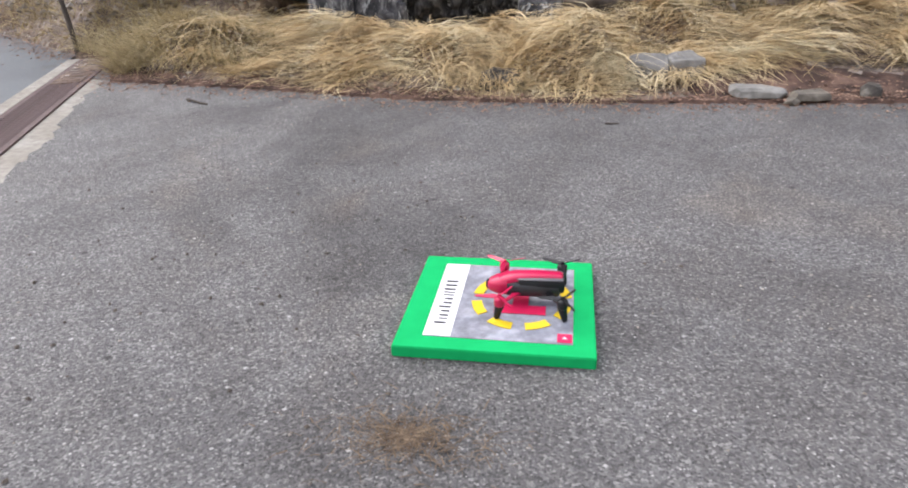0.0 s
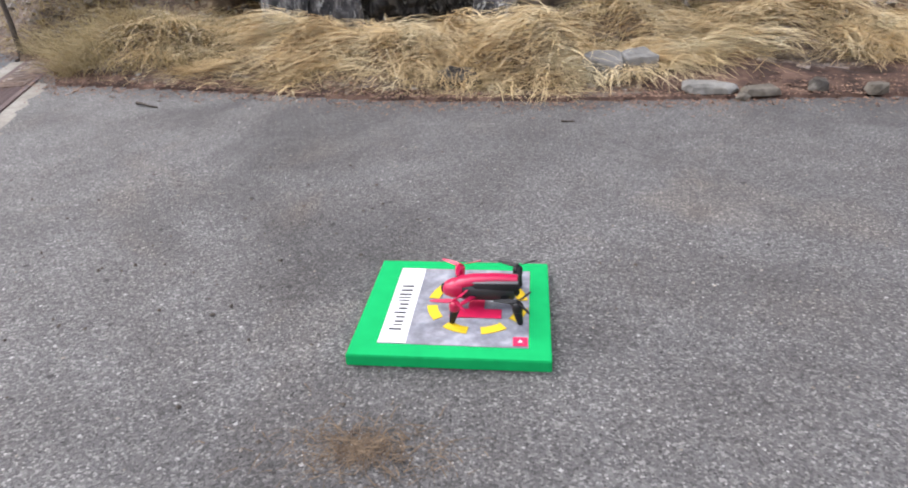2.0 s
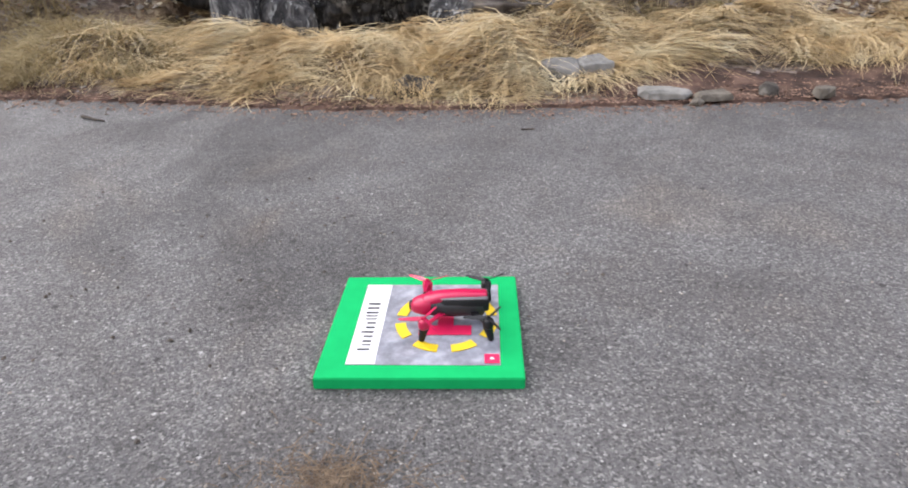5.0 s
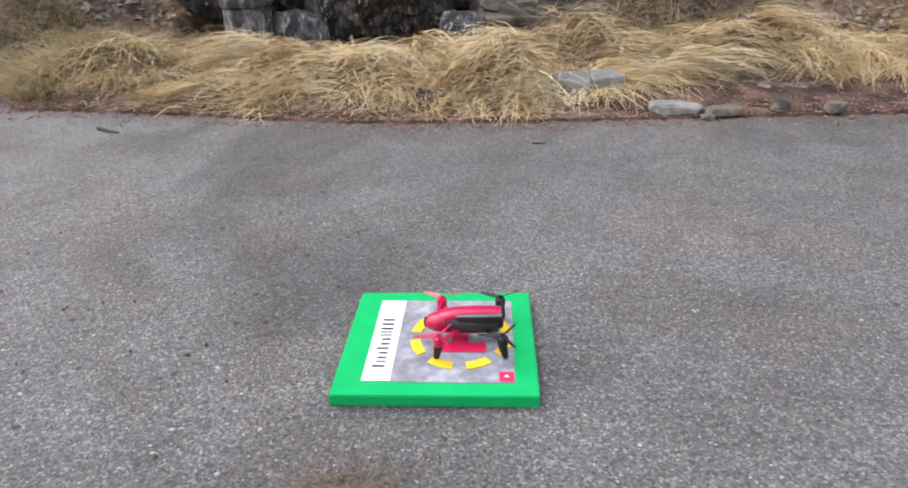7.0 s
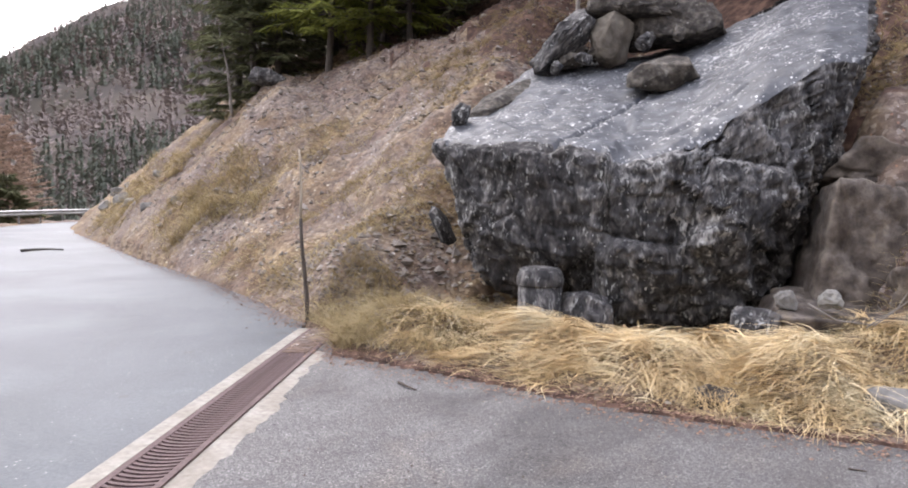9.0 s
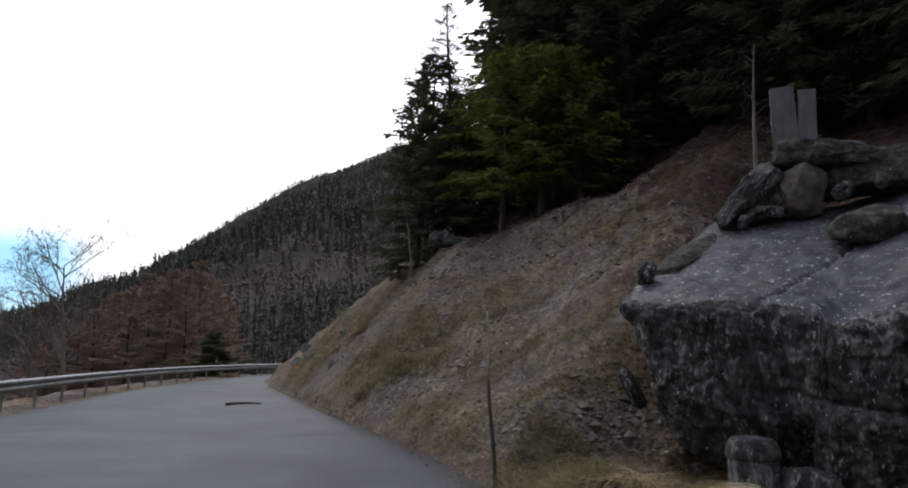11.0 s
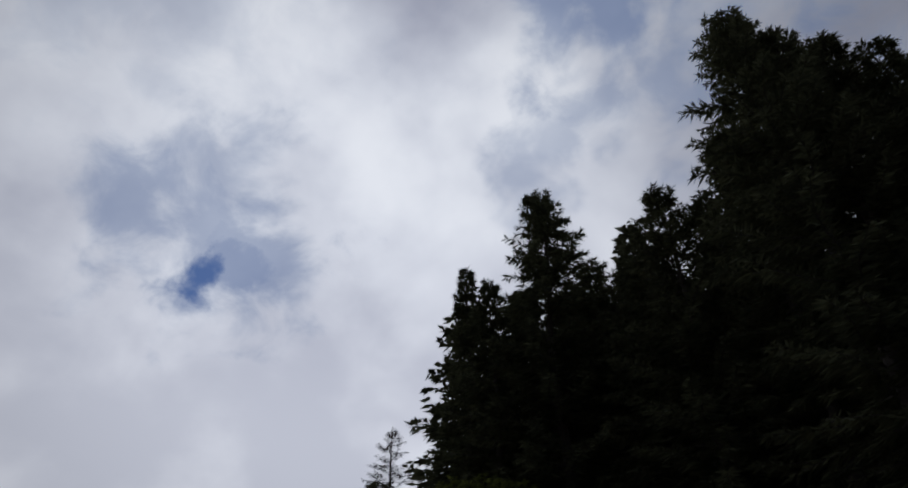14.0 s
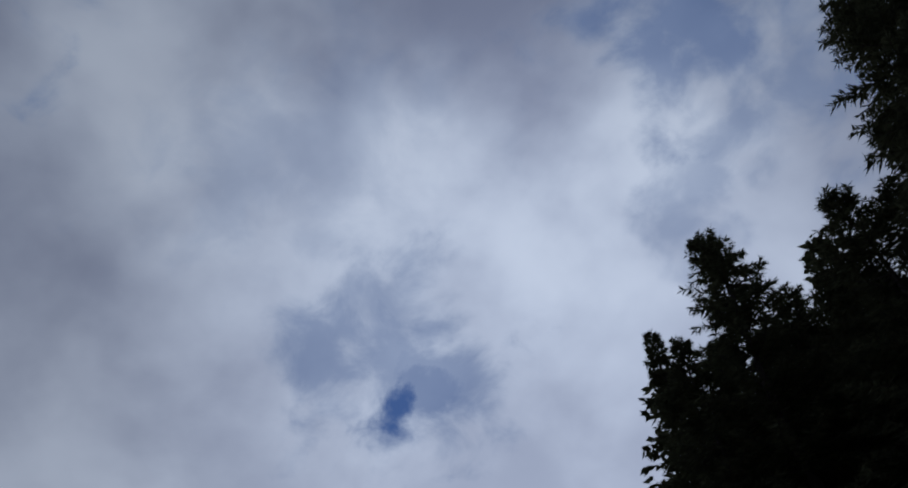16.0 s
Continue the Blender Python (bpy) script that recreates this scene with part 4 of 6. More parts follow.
def build_stake():
    b, top = Vector((-4.28, 6.32, 0.0)), Vector((-4.46, 6.42, 1.92))
    t = thing("wooden_stake", Matrix.Translation(b), "thin dark weathered stake at the end of the drain", "stake")

    def tube(name, pts, mat, label=""):
        bm = bmesh.new()
        prev = None
        for p, r in pts:
            row = [bm.verts.new(p - b + Vector((math.cos(a) * r, math.sin(a) * r, 0))) for a in [k * math.pi / 4 for k in range(8)]]
            if prev:
                for i in range(8):
                    bm.faces.new((prev[i], prev[(i + 1) % 8], row[(i + 1) % 8], row[i]))
            else:
                bm.faces.new(row[::-1])
            prev = row
        bm.faces.new(prev)
        part(name, bm, mat, t, label, True)
    pt = [b + (top - b) * k + Vector((0.012 * math.sin(k * 9), 0.01 * math.cos(k * 7), 0)) for k in (0, 0.15, 0.3, 0.45, 0.6, 0.75, 0.9, 1)]
    tube("shaft", [(pt[0] - Vector((0, 0, 0.1)), 0.026)] + [(p, 0.026 - 0.002 * i) for i, p in enumerate(pt[:5])], STAKE)
    tube("tip", [(p, 0.0165 - 0.002 * i) for i, p in enumerate(pt[4:])], STAKE_TOP, "faded pale upper end")


build_stake()


# ---- trees ----
def tube_arrays(pts, radii, sides=6):
    """Vertices and faces of a tapered tube along a polyline."""
    V, F = [], []
    for i, (p, r) in enumerate(zip(pts, radii)):
        d = (pts[min(i + 1, len(pts) - 1)] - pts[max(i - 1, 0)])
        d = d / (np.linalg.norm(d) + 1e-9)
        a = np.cross(d, (0, 0, 1.0)) if abs(d[2]) < 0.95 else np.cross(d, (0, 1.0, 0))
        a = a / (np.linalg.norm(a) + 1e-9)
        b = np.cross(d, a)
        for k in range(sides):
            t = 2 * math.pi * k / sides
            V.append(p + r * (math.cos(t) * a + math.sin(t) * b))
    n = len(pts)
    for i in range(n - 1):
        for k in range(sides):
            F.append((i * sides + k, i * sides + (k + 1) % sides, (i + 1) * sides + (k + 1) % sides, (i + 1) * sides + k))
    return V, F


def join_tubes(tubes):
    V, F = [], []
    for v, f in tubes:
        o = len(V)
        V.extend(v)
        F.extend([tuple(i + o for i in q) for q in f])
    return V, F


def spruce(name, x, y, height, radius, base, seed, label, mat=None, light=0.0, step=0.30, power=0.62, density=0.85, lean=0.0, fat=1.0, group="conifers on the slope", bark=None):
    """A conifer: trunk, limbs, and a crown of many small needle sprays along drooping limbs."""
    rng = np.random.default_rng(seed)
    z0 = g1(x, y) - 0.3
    t = thing(name, Matrix.Translation((x, y, z0)), label, "tree", group)
    hs = np.linspace(0, height, 12)
    bow = np.stack([lean * hs + 0.12 * np.sin(hs * 0.5 + seed), 0.1 * np.cos(hs * 0.45 + seed), hs], 1)
    r0 = 0.012 * height + 0.04
    sheet("trunk", *tube_arrays(list(bow), [r0 * (1 - 0.95 * h / height) + 0.008 for h in hs], 8), BARK, True, t)
    limbs, A, B, W = [], [], [], []
    zz = base * height
    while zz < height * 0.985:
        f = (zz / height - base) / (1 - base)
        reach = radius * (1 - f) ** power * (0.75 + 0.25 * min(1, f * 5)) + 0.15
        centre = np.array([np.interp(zz, hs, bow[:, 0]), np.interp(zz, hs, bow[:, 1]), zz])
        for _ in range(rng.integers(4, 7)):
            if rng.random() < 0.10:
                continue
            az = rng.uniform(0, 2 * math.pi)
            ln = reach * rng.uniform(0.55, 1.22)
            n = max(3, int(ln / 0.6))
            s = np.linspace(0, 1, n + 1)
            droop = rng.uniform(0.10, 0.42) * (1 - 0.7 * f)
            out = ln * s
            rise = ln * (0.42 * f * s - droop * s ** 1.5 + 0.22 * droop * s ** 4)
            wig = 0.06 * ln * np.sin(s * 4 + rng.uniform(0, 6))
            ca, sa = math.cos(az), math.sin(az)
            P = centre + np.stack([ca * out - sa * wig, sa * out + ca * wig, rise], 1)
            limbs.append(tube_arrays(list(P), list(0.006 + 0.016 * (1 - s) * min(1.5, ln / 1.6)), 3))
            # sprays
            m = int(density * (14 + ln * 44))
            k = rng.uniform(0.12, 1.0, m) ** 0.8
            i = np.clip((k * n).astype(int), 0, n - 1)
            fr = (k * n - i)[:, None]
            at = P[i] * (1 - fr) + P[i + 1] * fr
            side = rng.choice([-1, 1], m)
            ang = az + side * rng.uniform(0.25, 1.35, m)
            L = fat ** 0.3 * rng.uniform(0.26, 0.66, m) * (0.55 + 0.6 * (1 - k)) * (0.7 + 0.2 * min(ln, 2.5))
            down = -rng.uniform(0.05, 0.75, m) + 0.25 * f
            dirs = np.stack([np.cos(ang), np.sin(ang), down], 1)
            dirs /= np.linalg.norm(dirs, axis=1)[:, None]
            A.append(at), B.append(at + dirs * L[:, None]), W.append((0.017 + 0.026 * rng.random(m)) * fat)
        zz += step * rng.uniform(0.7, 1.3) * (1 - 0.45 * f)
    V, F = join_tubes(limbs)
    tagged(sheet("branchwork", V, F, bark or BARK, False, t), kind="stuff")
    A, B, W = np.concatenate(A), np.concatenate(B), np.concatenate(W)
    d = B - A
    up = rng.normal(size=d.shape) * 0.55 + np.array([0, 0, 1.0])
    sd = np.cross(d, up)
    sd /= np.linalg.norm(sd, axis=1)[:, None] + 1e-9
    m1 = A + d * 0.45
    V = np.stack([A, m1 + sd * W[:, None], B, m1 - sd * W[:, None]], 1).reshape(-1, 3)
    F = np.arange(len(V)).reshape(-1, 4)
    tagged(sheet("crown", V, F, mat or NEEDLE, False, t), kind="stuff")
    return t


def bare_tree(name, x, y, height, seed, label, bark, twig, spread=0.25, limbs=9, group="bare trees", twigs=4, thin=0.0045):
    """A slender leafless tree: trunk, limbs, twigs and fine sprigs."""
    rng = np.random.default_rng(seed)
    t = thing(name, Matrix.Translation((x, y, g1(x, y) - 0.2)), label, "tree", group)
    big, fine = [], []

    def run(p, d, ln, r, n, curl, lift):
        pts = [p]
        for _ in range(n):
            d = d + rng.normal(size=3) * curl + np.array([0, 0, lift])
            d = d / np.linalg.norm(d)
            pts.append(pts[-1] + d * ln / n)
        return pts, [r * (1 - 0.85 * i / n) for i in range(n + 1)]
    P, R = run(np.zeros(3), np.array([0.06 * rng.normal(), 0.06 * rng.normal(), 1.0]), height, 0.011 * height + 0.03, 10, 0.06, 0.03)
    big.append(tube_arrays(P, R, 7))
    for _ in range(limbs):
        f = rng.uniform(0.28, 0.98)
        k = min(int(f * 10), 9)
        p = P[k] + (P[k + 1] - P[k]) * (f * 10 - k)
        az = rng.uniform(0, 2 * math.pi)
        ln, d = height * spread * rng.uniform(0.35, 0.75) * (1.1 - 0.6 * f), np.array([math.cos(az), math.sin(az), 0.95])
        Q, S = run(p, d / np.linalg.norm(d), ln, thin * 2.2 + 0.006 * ln, 6, 0.13, 0.03)
        big.append(tube_arrays(Q, S, 4))
        for _ in range(twigs):
            q = Q[rng.integers(1, 7)]
            dd = (Q[-1] - Q[0]) / (np.linalg.norm(Q[-1] - Q[0]) + 1e-9) + rng.normal(size=3) * 0.6
            dd = dd / np.linalg.norm(dd)
            T, W = run(q, dd, ln * rng.uniform(0.25, 0.5), thin * 1.3, 4, 0.2, -0.10)
            fine.append(tube_arrays(T, W, 3))
            for _ in range(4):
                d2 = dd + rng.normal(size=3) * 0.7
                T2, W2 = run(T[rng.integers(1, 5)], d2 / np.linalg.norm(d2), ln * rng.uniform(0.12, 0.25), thin, 2, 0.2, -0.05)
                fine.append(tube_arrays(T2, W2, 3))
    sheet("trunk", *join_tubes(big), bark, True, t)
    tagged(sheet("twig_work", *join_tubes(fine), twig, False, t), kind="stuff")
    return t


def birch(name, x, y, height, seed, label, lean=0.0, thin=0.006):
    """A leafless birch: a forking stem, rising limbs and fine sprigs that hang at their ends."""
    rng = np.random.default_rng(seed)
    t = thing(name, Matrix.Translation((x, y, g1(x, y) - 0.2)), label, "tree", "bare trees")
    big, fine = [], []

    def grow(p, d, ln, r, level):
        n = 6 if level < 2 else 4
        pts, q = [p], d / np.linalg.norm(d)
        for _ in range(n):
            q = q + rng.normal(size=3) * (0.06 + 0.05 * level) + np.array([0, 0, (0.05, 0.05, 0.02, -0.10, -0.22)[level]])
            q = q / np.linalg.norm(q)
            pts.append(pts[-1] + q * ln / n)
        (big if level < 3 else fine).append(tube_arrays(pts, [max(thin * 0.7, r * (1 - 0.75 * i / n)) for i in range(n + 1)], (7, 5, 4, 3, 3)[level]))
        if level == 4:
            return
        for _ in range((17, 8, 5, 3)[level]):
            f = rng.uniform(0.34 if level == 0 else 0.2, 1.0)
            k = min(int(f * n), n - 1)
            at = pts[k] + (pts[k + 1] - pts[k]) * (f * n - k)
            az = rng.uniform(0, 2 * math.pi)
            tilt = rng.uniform(0.6, 1.15) if level == 0 else rng.uniform(0.35, 0.9)
            u = (pts[k + 1] - pts[k]) / np.linalg.norm(pts[k + 1] - pts[k])
            e = np.cross(u, (math.cos(az), math.sin(az), 0.3))
            e = e / (np.linalg.norm(e) + 1e-9)
            grow(at, u * math.cos(tilt) + e * math.sin(tilt), ln * rng.uniform(0.37, 0.58) * (1.15 - 0.45 * f), max(thin, r * 0.45 * (1.1 - 0.5 * f)), level + 1)
    grow(np.zeros(3), np.array([lean, 0.05 * rng.normal(), 1.0]), height * 0.95, 0.010 * height + 0.03, 0)
    sheet("trunk", *join_tubes(big), PALE_BARK, True, t)
    tagged(sheet("twig_work", *join_tubes(fine), TWIG, False, t), kind="stuff")
    return t


def polar(az, r):
    a = radians(az)
    return -math.sin(a) * r, math.cos(a) * r


def crown_top(az, el, r):
    """The height over the ground of a tree at that bearing whose top is seen at that elevation."""
    x, y = polar(az, r)
    return 1.45 + r * math.tan(radians(el)) - g1(x, y) + 0.3


# the edge of the wood: bearing left of +y, elevation of the top, distance, spread, bare share of the trunk
WOOD = [(39.6, 22.0, 26, 2.3, 0.02), (36.4, 20.0, 27.5, 2.2, 0.02), (32.2, 31.0, 26, 1.9, 0.03), (30.4, 42.0, 25, 2.1, 0.05), (28.0, 41.0, 23.6, 2.8, 0.22), (24.8, 40.0, 26.5, 3.0, 0.10), (21.9, 48.0, 23.5, 3.7, 0.09),
        (17.0, 42.0, 25.0, 3.0, 0.08), (12.6, 42.5, 22.0, 2.8, 0.08), (8.6, 46.2, 20.5, 3.6, 0.06), (3.6, 45.0, 20.5, 2.6, 0.08), (-0.2, 49.0, 18.5, 2.3, 0.08), (-5.4, 57.2, 16.0, 3.8, 0.06),
        (-9.5, 54.4, 16.6, 2.6, 0.06), (-13.6, 52.0, 17.0, 2.6, 0.06), (-17.2, 49.8, 17.5, 2.6, 0.06), (-21.5, 47.0, 18.0, 2.6, 0.05), (-26.0, 46.0, 18.5, 2.8, 0.05), (-31.5, 44.0, 19.0, 3.0, 0.05)]
WOOD_TREES = []
for i, (az, el, r, rad, base) in enumerate(WOOD):
    x, y = polar(az, r)
    WOOD_TREES.append((spruce("spruce", x, y, crown_top(az, el, r), rad, base, 100 + i, "tall dark green spruce at the edge of the wood", power=0.85 if az > 27 else 0.6), crown_top(az, el, r)))
# the wood behind: copies of those trees at other heights
rng_w = random.Random(17)
DEEP = []
for k, (az, r) in enumerate(((24.0, 30.0), (12.0, 28.0), (-3.0, 23.5))):
    x, y = polar(az, r)
    DEEP.append((spruce("spruce", x, y, 17.0, 3.0, 0.06, 140 + k, "tall dark spruce standing deep in the shaded wood", step=0.55, density=0.24, fat=3.8), 17.0))
for row, (r0, e0, gap_) in enumerate(((29.5, 36, 3.8), (35, 33, 3.6), (42, 30, 3.4))):
    az = 30.5 - row * 1.3
    while az > -36:
        r = r0 + rng_w.uniform(-1.6, 1.6) - (6 if az < 10 else 0)
        src, h0 = rng_w.choice(DEEP)
        x, y = polar(az, r)
        k = crown_top(az, e0 + rng_w.uniform(-2, 3) + (4 if az < 22 else 0), r) / h0
        k = max(0.45, min(1.5, k))
        copy_thing(src, Matrix.Translation((x, y, g1(x, y) - 0.3)) @ Matrix.Rotation(rng_w.uniform(0, 6.28), 4, "Z") @ Matrix.Diagonal((1.1 * k ** 0.5, 1.1 * k ** 0.5, k, 1)))
        az -= gap_ * rng_w.uniform(0.8, 1.2)
# lighter low growth under the wood's edge
for i, (az, r, h, rad) in enumerate([(32.4, 21.4, 6.2, 2.5), (29.4, 21.0, 6.0, 2.5), (26.2, 21.2, 5.4, 2.3), (38.2, 24.2, 8.0, 2.2), (36.2, 24.0, 6.0, 2.2), (22.5, 22.5, 4.0, 1.9)]):
    x, y = polar(az, r)
    spruce("young_spruce", x, y, h, rad, 0.26 if i < 3 else 0.03, 150 + i, "young bright green conifer at the foot of the wood" if i < 3 else "young olive green conifer at the foot of the wood",
           NEEDLE_LIGHT if i < 3 else NEEDLE, step=0.26, power=0.55, density=0.6)
for i, (az, r, h) in enumerate([(28.2, 22.6, 5.0), (26.4, 23.0, 4.6), (25.5, 23.0, 4.2), (12.4, 15.5, 3.6), (40.0, 23.3, 3.0)]):
    x, y = polar(az, r)
    bare_tree("bare_sapling", x, y, h, 170 + i, "slender leafless pale-barked sapling under the conifers", PALE_BARK, TWIG, group="saplings")
x, y = polar(36.9, 36)
spruce("bare_larch", x, y, crown_top(36.9, 28.8, 36), 3.6, 0.1, 180, "tall leafless larch standing behind the spruces", TWIG, step=0.34, power=0.85, density=0.6, fat=0.42, group="bare trees")
# valley side
def build_viaduct():
    """A far concrete viaduct that climbs out of the valley in a curve."""
    pts = [Vector((*polar(az, r), 1.4 + r * math.tan(radians(el)))) for az, r, el in ((92, 150, 8.0), (84, 185, 5.2), (78, 225, 3.7), (73.5, 280, 2.6), (70.5, 345, 1.9), (68.0, 430, 1.3), (66.5, 520, 0.9))]
    t = thing("viaduct", Matrix.Translation(pts[0]), "far pale grey concrete viaduct climbing out of the valley", "bridge")
    sect = [(-4.5, 0.0), (-4.5, 1.0), (-4.2, 1.0), (-4.2, 0.15), (4.2, 0.15), (4.2, 1.0), (4.5, 1.0), (4.5, 0.0), (2.2, -1.7), (-2.2, -1.7)]
    line = []
    for a, b in zip(pts, pts[1:]):
        line += [a.lerp(b, k / 4) for k in range(4)]
    line.append(pts[-1])
    bm, prev = bmesh.new(), None
    for i, p in enumerate(line):
        d = line[min(i + 1, len(line) - 1)] - line[max(i - 1, 0)]
        n = Vector((d.y, -d.x, 0)).normalized()
        row = [bm.verts.new(p - pts[0] + n * o + Vector((0, 0, z))) for o, z in sect]
        if prev:
            for k in range(len(sect)):
                bm.faces.new((prev[k], prev[(k + 1) % len(sect)], row[(k + 1) % len(sect)], row[k]))
        prev = row
    bmesh.ops.recalc_face_normals(bm, faces=bm.faces)
    part("deck", bm, CONCRETE, t)
    for p in line[2::5]:
        low = g1(p.x, p.y) - 2
        bm = bmesh.new()
        bmesh.ops.create_cone(bm, cap_ends=True, segments=12, radius1=1.7, radius2=1.2, depth=p.z - 1.5 - low)
        bmesh.ops.translate(bm, verts=bm.verts[:], vec=Vector((p.x, p.y, (p.z - 1.5 + low) / 2)) - pts[0])
        part("pier", bm, CONCRETE, t)


build_viaduct()
for az, r, el, seed, lean, label in ((65.0, 34, 7.0, 181, 0.0, "leafless birch with pale trunk beyond the guard rail"), (67.6, 36, 4.4, 182, -0.12, "small leaning leafless birch beyond the guard rail")):
    x, y = polar(az, r)
    birch("birch", x, y, r * math.tan(radians(el)) + 1.45 - g1(x, y), seed, label, lean)
LARCHES = []
for i, (az, r, el) in enumerate([(61.2, 50, 5.2), (58.6, 53, 6.6), (56.4, 57, 7.5), (63.6, 52, 3.4), (60.0, 58, 6.2), (57.4, 50, 6.2), (62.4, 60, 4.4), (55.2, 62, 6.0), (65.2, 58, 2.6), (54.2, 66, 4.2), (67.3, 60, 1.6), (59.2, 64, 6.0), (61.9, 55, 4.8), (58.0, 60, 6.6), (64.4, 56, 3.0), (66.2, 54, 2.0)]):
    x, y = polar(az, r)
    h = r * math.tan(radians(el)) + 1.45 - g1(x, y)
    if i < 3:
        LARCHES.append((spruce("bare_larch", x, y, h, 0.24 * h, 0.06, 190 + i, "leafless orange-brown larch beyond the road's bend", LARCH_TWIG, step=0.26, power=0.66, density=2.3, fat=0.45, bark=LARCH_TWIG,
                               group="larches in the valley"), h))
    else:
        src, h0 = LARCHES[i % 3]
        copy_thing(src, Matrix.Translation((x, y, g1(x, y) - 0.2)) @ Matrix.Rotation(i * 1.3, 4, "Z") @ Matrix.Diagonal((h / h0, h / h0, h / h0, 1)))
for i, (az, r, el, rad) in enumerate([(55.0, 45, 1.9, 2.3), (72.0, 40, 3.4, 1.0), (74.0, 42, 2.8, 1.1)]):
    x, y = polar(az, r)
    spruce("small_spruce", x, y, r * math.tan(radians(el)) + 1.45 - g1(x, y), rad, 0.05, 210 + i, "small dark spruce beyond the guard rail", step=0.22, power=0.9, fat=1.8)


def build_far_woods():
    """Conifers and bare trees all over the far mountainside, each a plume of many small sprays round its stem."""
    rng = np.random.default_rng(5)
    for name, mat, n, seed, wide, sprays, label in (("far_conifers", FOREST, 6500, 1, 0.20, 18, "dark conifers scattered over the far mountainside, haze put into their colour"),
                                                   ("far_bare_woods", SCRUB, 15000, 2, 0.36, 14, "leafless brown woods on the far mountainside, haze put into their colour")):
        az = rng.uniform(36, 77, n * 5)
        r = np.where(rng.random(n * 5) < 0.5, np.exp(rng.uniform(math.log(110), math.log(1160), n * 5)), rng.uniform(300, 1165, n * 5))
        x, y = -np.sin(np.radians(az)) * r, np.cos(np.radians(az)) * r
        keep = fbm(x / 95, y / 95, 3, 70 + seed) + rng.uniform(-0.25, 0.25, n * 5) + 0.15 * (r > 1090) > (0.12 if seed == 1 else -0.42)
        keep &= (np.abs(r - 402) > 21) | (az < 49) | (az > 64)          # bare grass along the crest of the nearer spur
        x, y, r = x[keep][:n], y[keep][:n], r[keep][:n]
        m = len(x)
        h = rng.uniform(7, 14, m) * (0.85 if seed == 1 else 0.55) * np.clip(r / 330, 0.45, 1.0)
        base = np.stack([x, y, ground(x, y) - 0.4], 1)
        f = np.linspace(0.02, 0.94, sprays)[None, :] + rng.uniform(-0.05, 0.05, (m, sprays))
        a = rng.uniform(0, 2 * math.pi, (m, sprays))
        if seed == 1:
            reach = wide * (1 - f) ** 0.8 * rng.uniform(0.6, 1.3, (m, sprays)) + 0.02
            rise = -0.08 + 0.12 * f
        else:
            reach = wide * np.sqrt(np.clip(f * (1.15 - f), 0, 1)) * 1.6 * rng.uniform(0.5, 1.2, (m, sprays))
            rise = rng.uniform(0.02, 0.22, (m, sprays))
        c, s_ = np.cos(a), np.sin(a)
        H = h[:, None]
        root = np.stack([0 * c, 0 * c, f * H], 2) + base[:, None, :]
        tip = np.stack([c * reach * H, s_ * reach * H, (f + rise) * H], 2) + base[:, None, :]
        wd = np.stack([-s_ * 0.05 * H, c * 0.05 * H, (0.08 if seed == 1 else 0.035) * H + 0 * c], 2)
        V = np.stack([root + wd, root - wd, tip + 0.3 * wd, tip - 0.3 * wd], 2).reshape(-1, 3)
        F = np.arange(m * sprays)[:, None] * 4 + np.array([[0, 1, 3, 2]])
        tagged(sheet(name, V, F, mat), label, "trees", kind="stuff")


build_far_woods()


# ---- grass, litter and stones on the ground ----
def blades(name, P, D, L, W, lift, mat, label, category, seed, segs=3, sag=0.5, ride=None):
    """Ribbons from points P along directions D: arched, tapering; ride: a function of x, y below which they never sink."""
    rng = np.random.default_rng(seed)
    m = len(P)
    S = np.linspace(0, 1, segs + 1)
    side = np.stack([-D[:, 1], D[:, 0], rng.uniform(-0.5, 0.5, m)], 1)
    side /= np.linalg.norm(side, axis=1)[:, None] + 1e-9
    side0, curl = np.stack([-D[:, 1], D[:, 0], np.zeros(m)], 1), rng.normal(size=m) * 0.35
    rows = []
    for s in S:
        q = P + D * (L * s)[:, None]
        q += side0 * (curl * L * s * s)[:, None]
        q[:, 2] += lift * L * (s - sag * s * s * 2)
        if ride is not None:
            q[:, 2] = np.maximum(q[:, 2], ride(q[:, 0], q[:, 1]) + 0.004)
        w = (W * (1 - 0.75 * s))[:, None]
        rows.append(np.stack([q - side * w, q + side * w], 1))
    V = np.stack(rows, 1).reshape(-1, 3)
    b = np.arange(m)[:, None] * (2 * (segs + 1))
    F = np.concatenate([np.concatenate([b + 2 * k, b + 2 * k + 1, b + 2 * k + 3, b + 2 * k + 2], 1) for k in range(segs)])
    ob = sheet(name, V, F, mat)
    return tagged(ob, label, category, kind="stuff")


def clear_of_rocks(x, y):
    inside = (x > -2.5 + 0.05 * (y - 6)) & (x < 1.2) & (y > 6.35)
    return ~inside


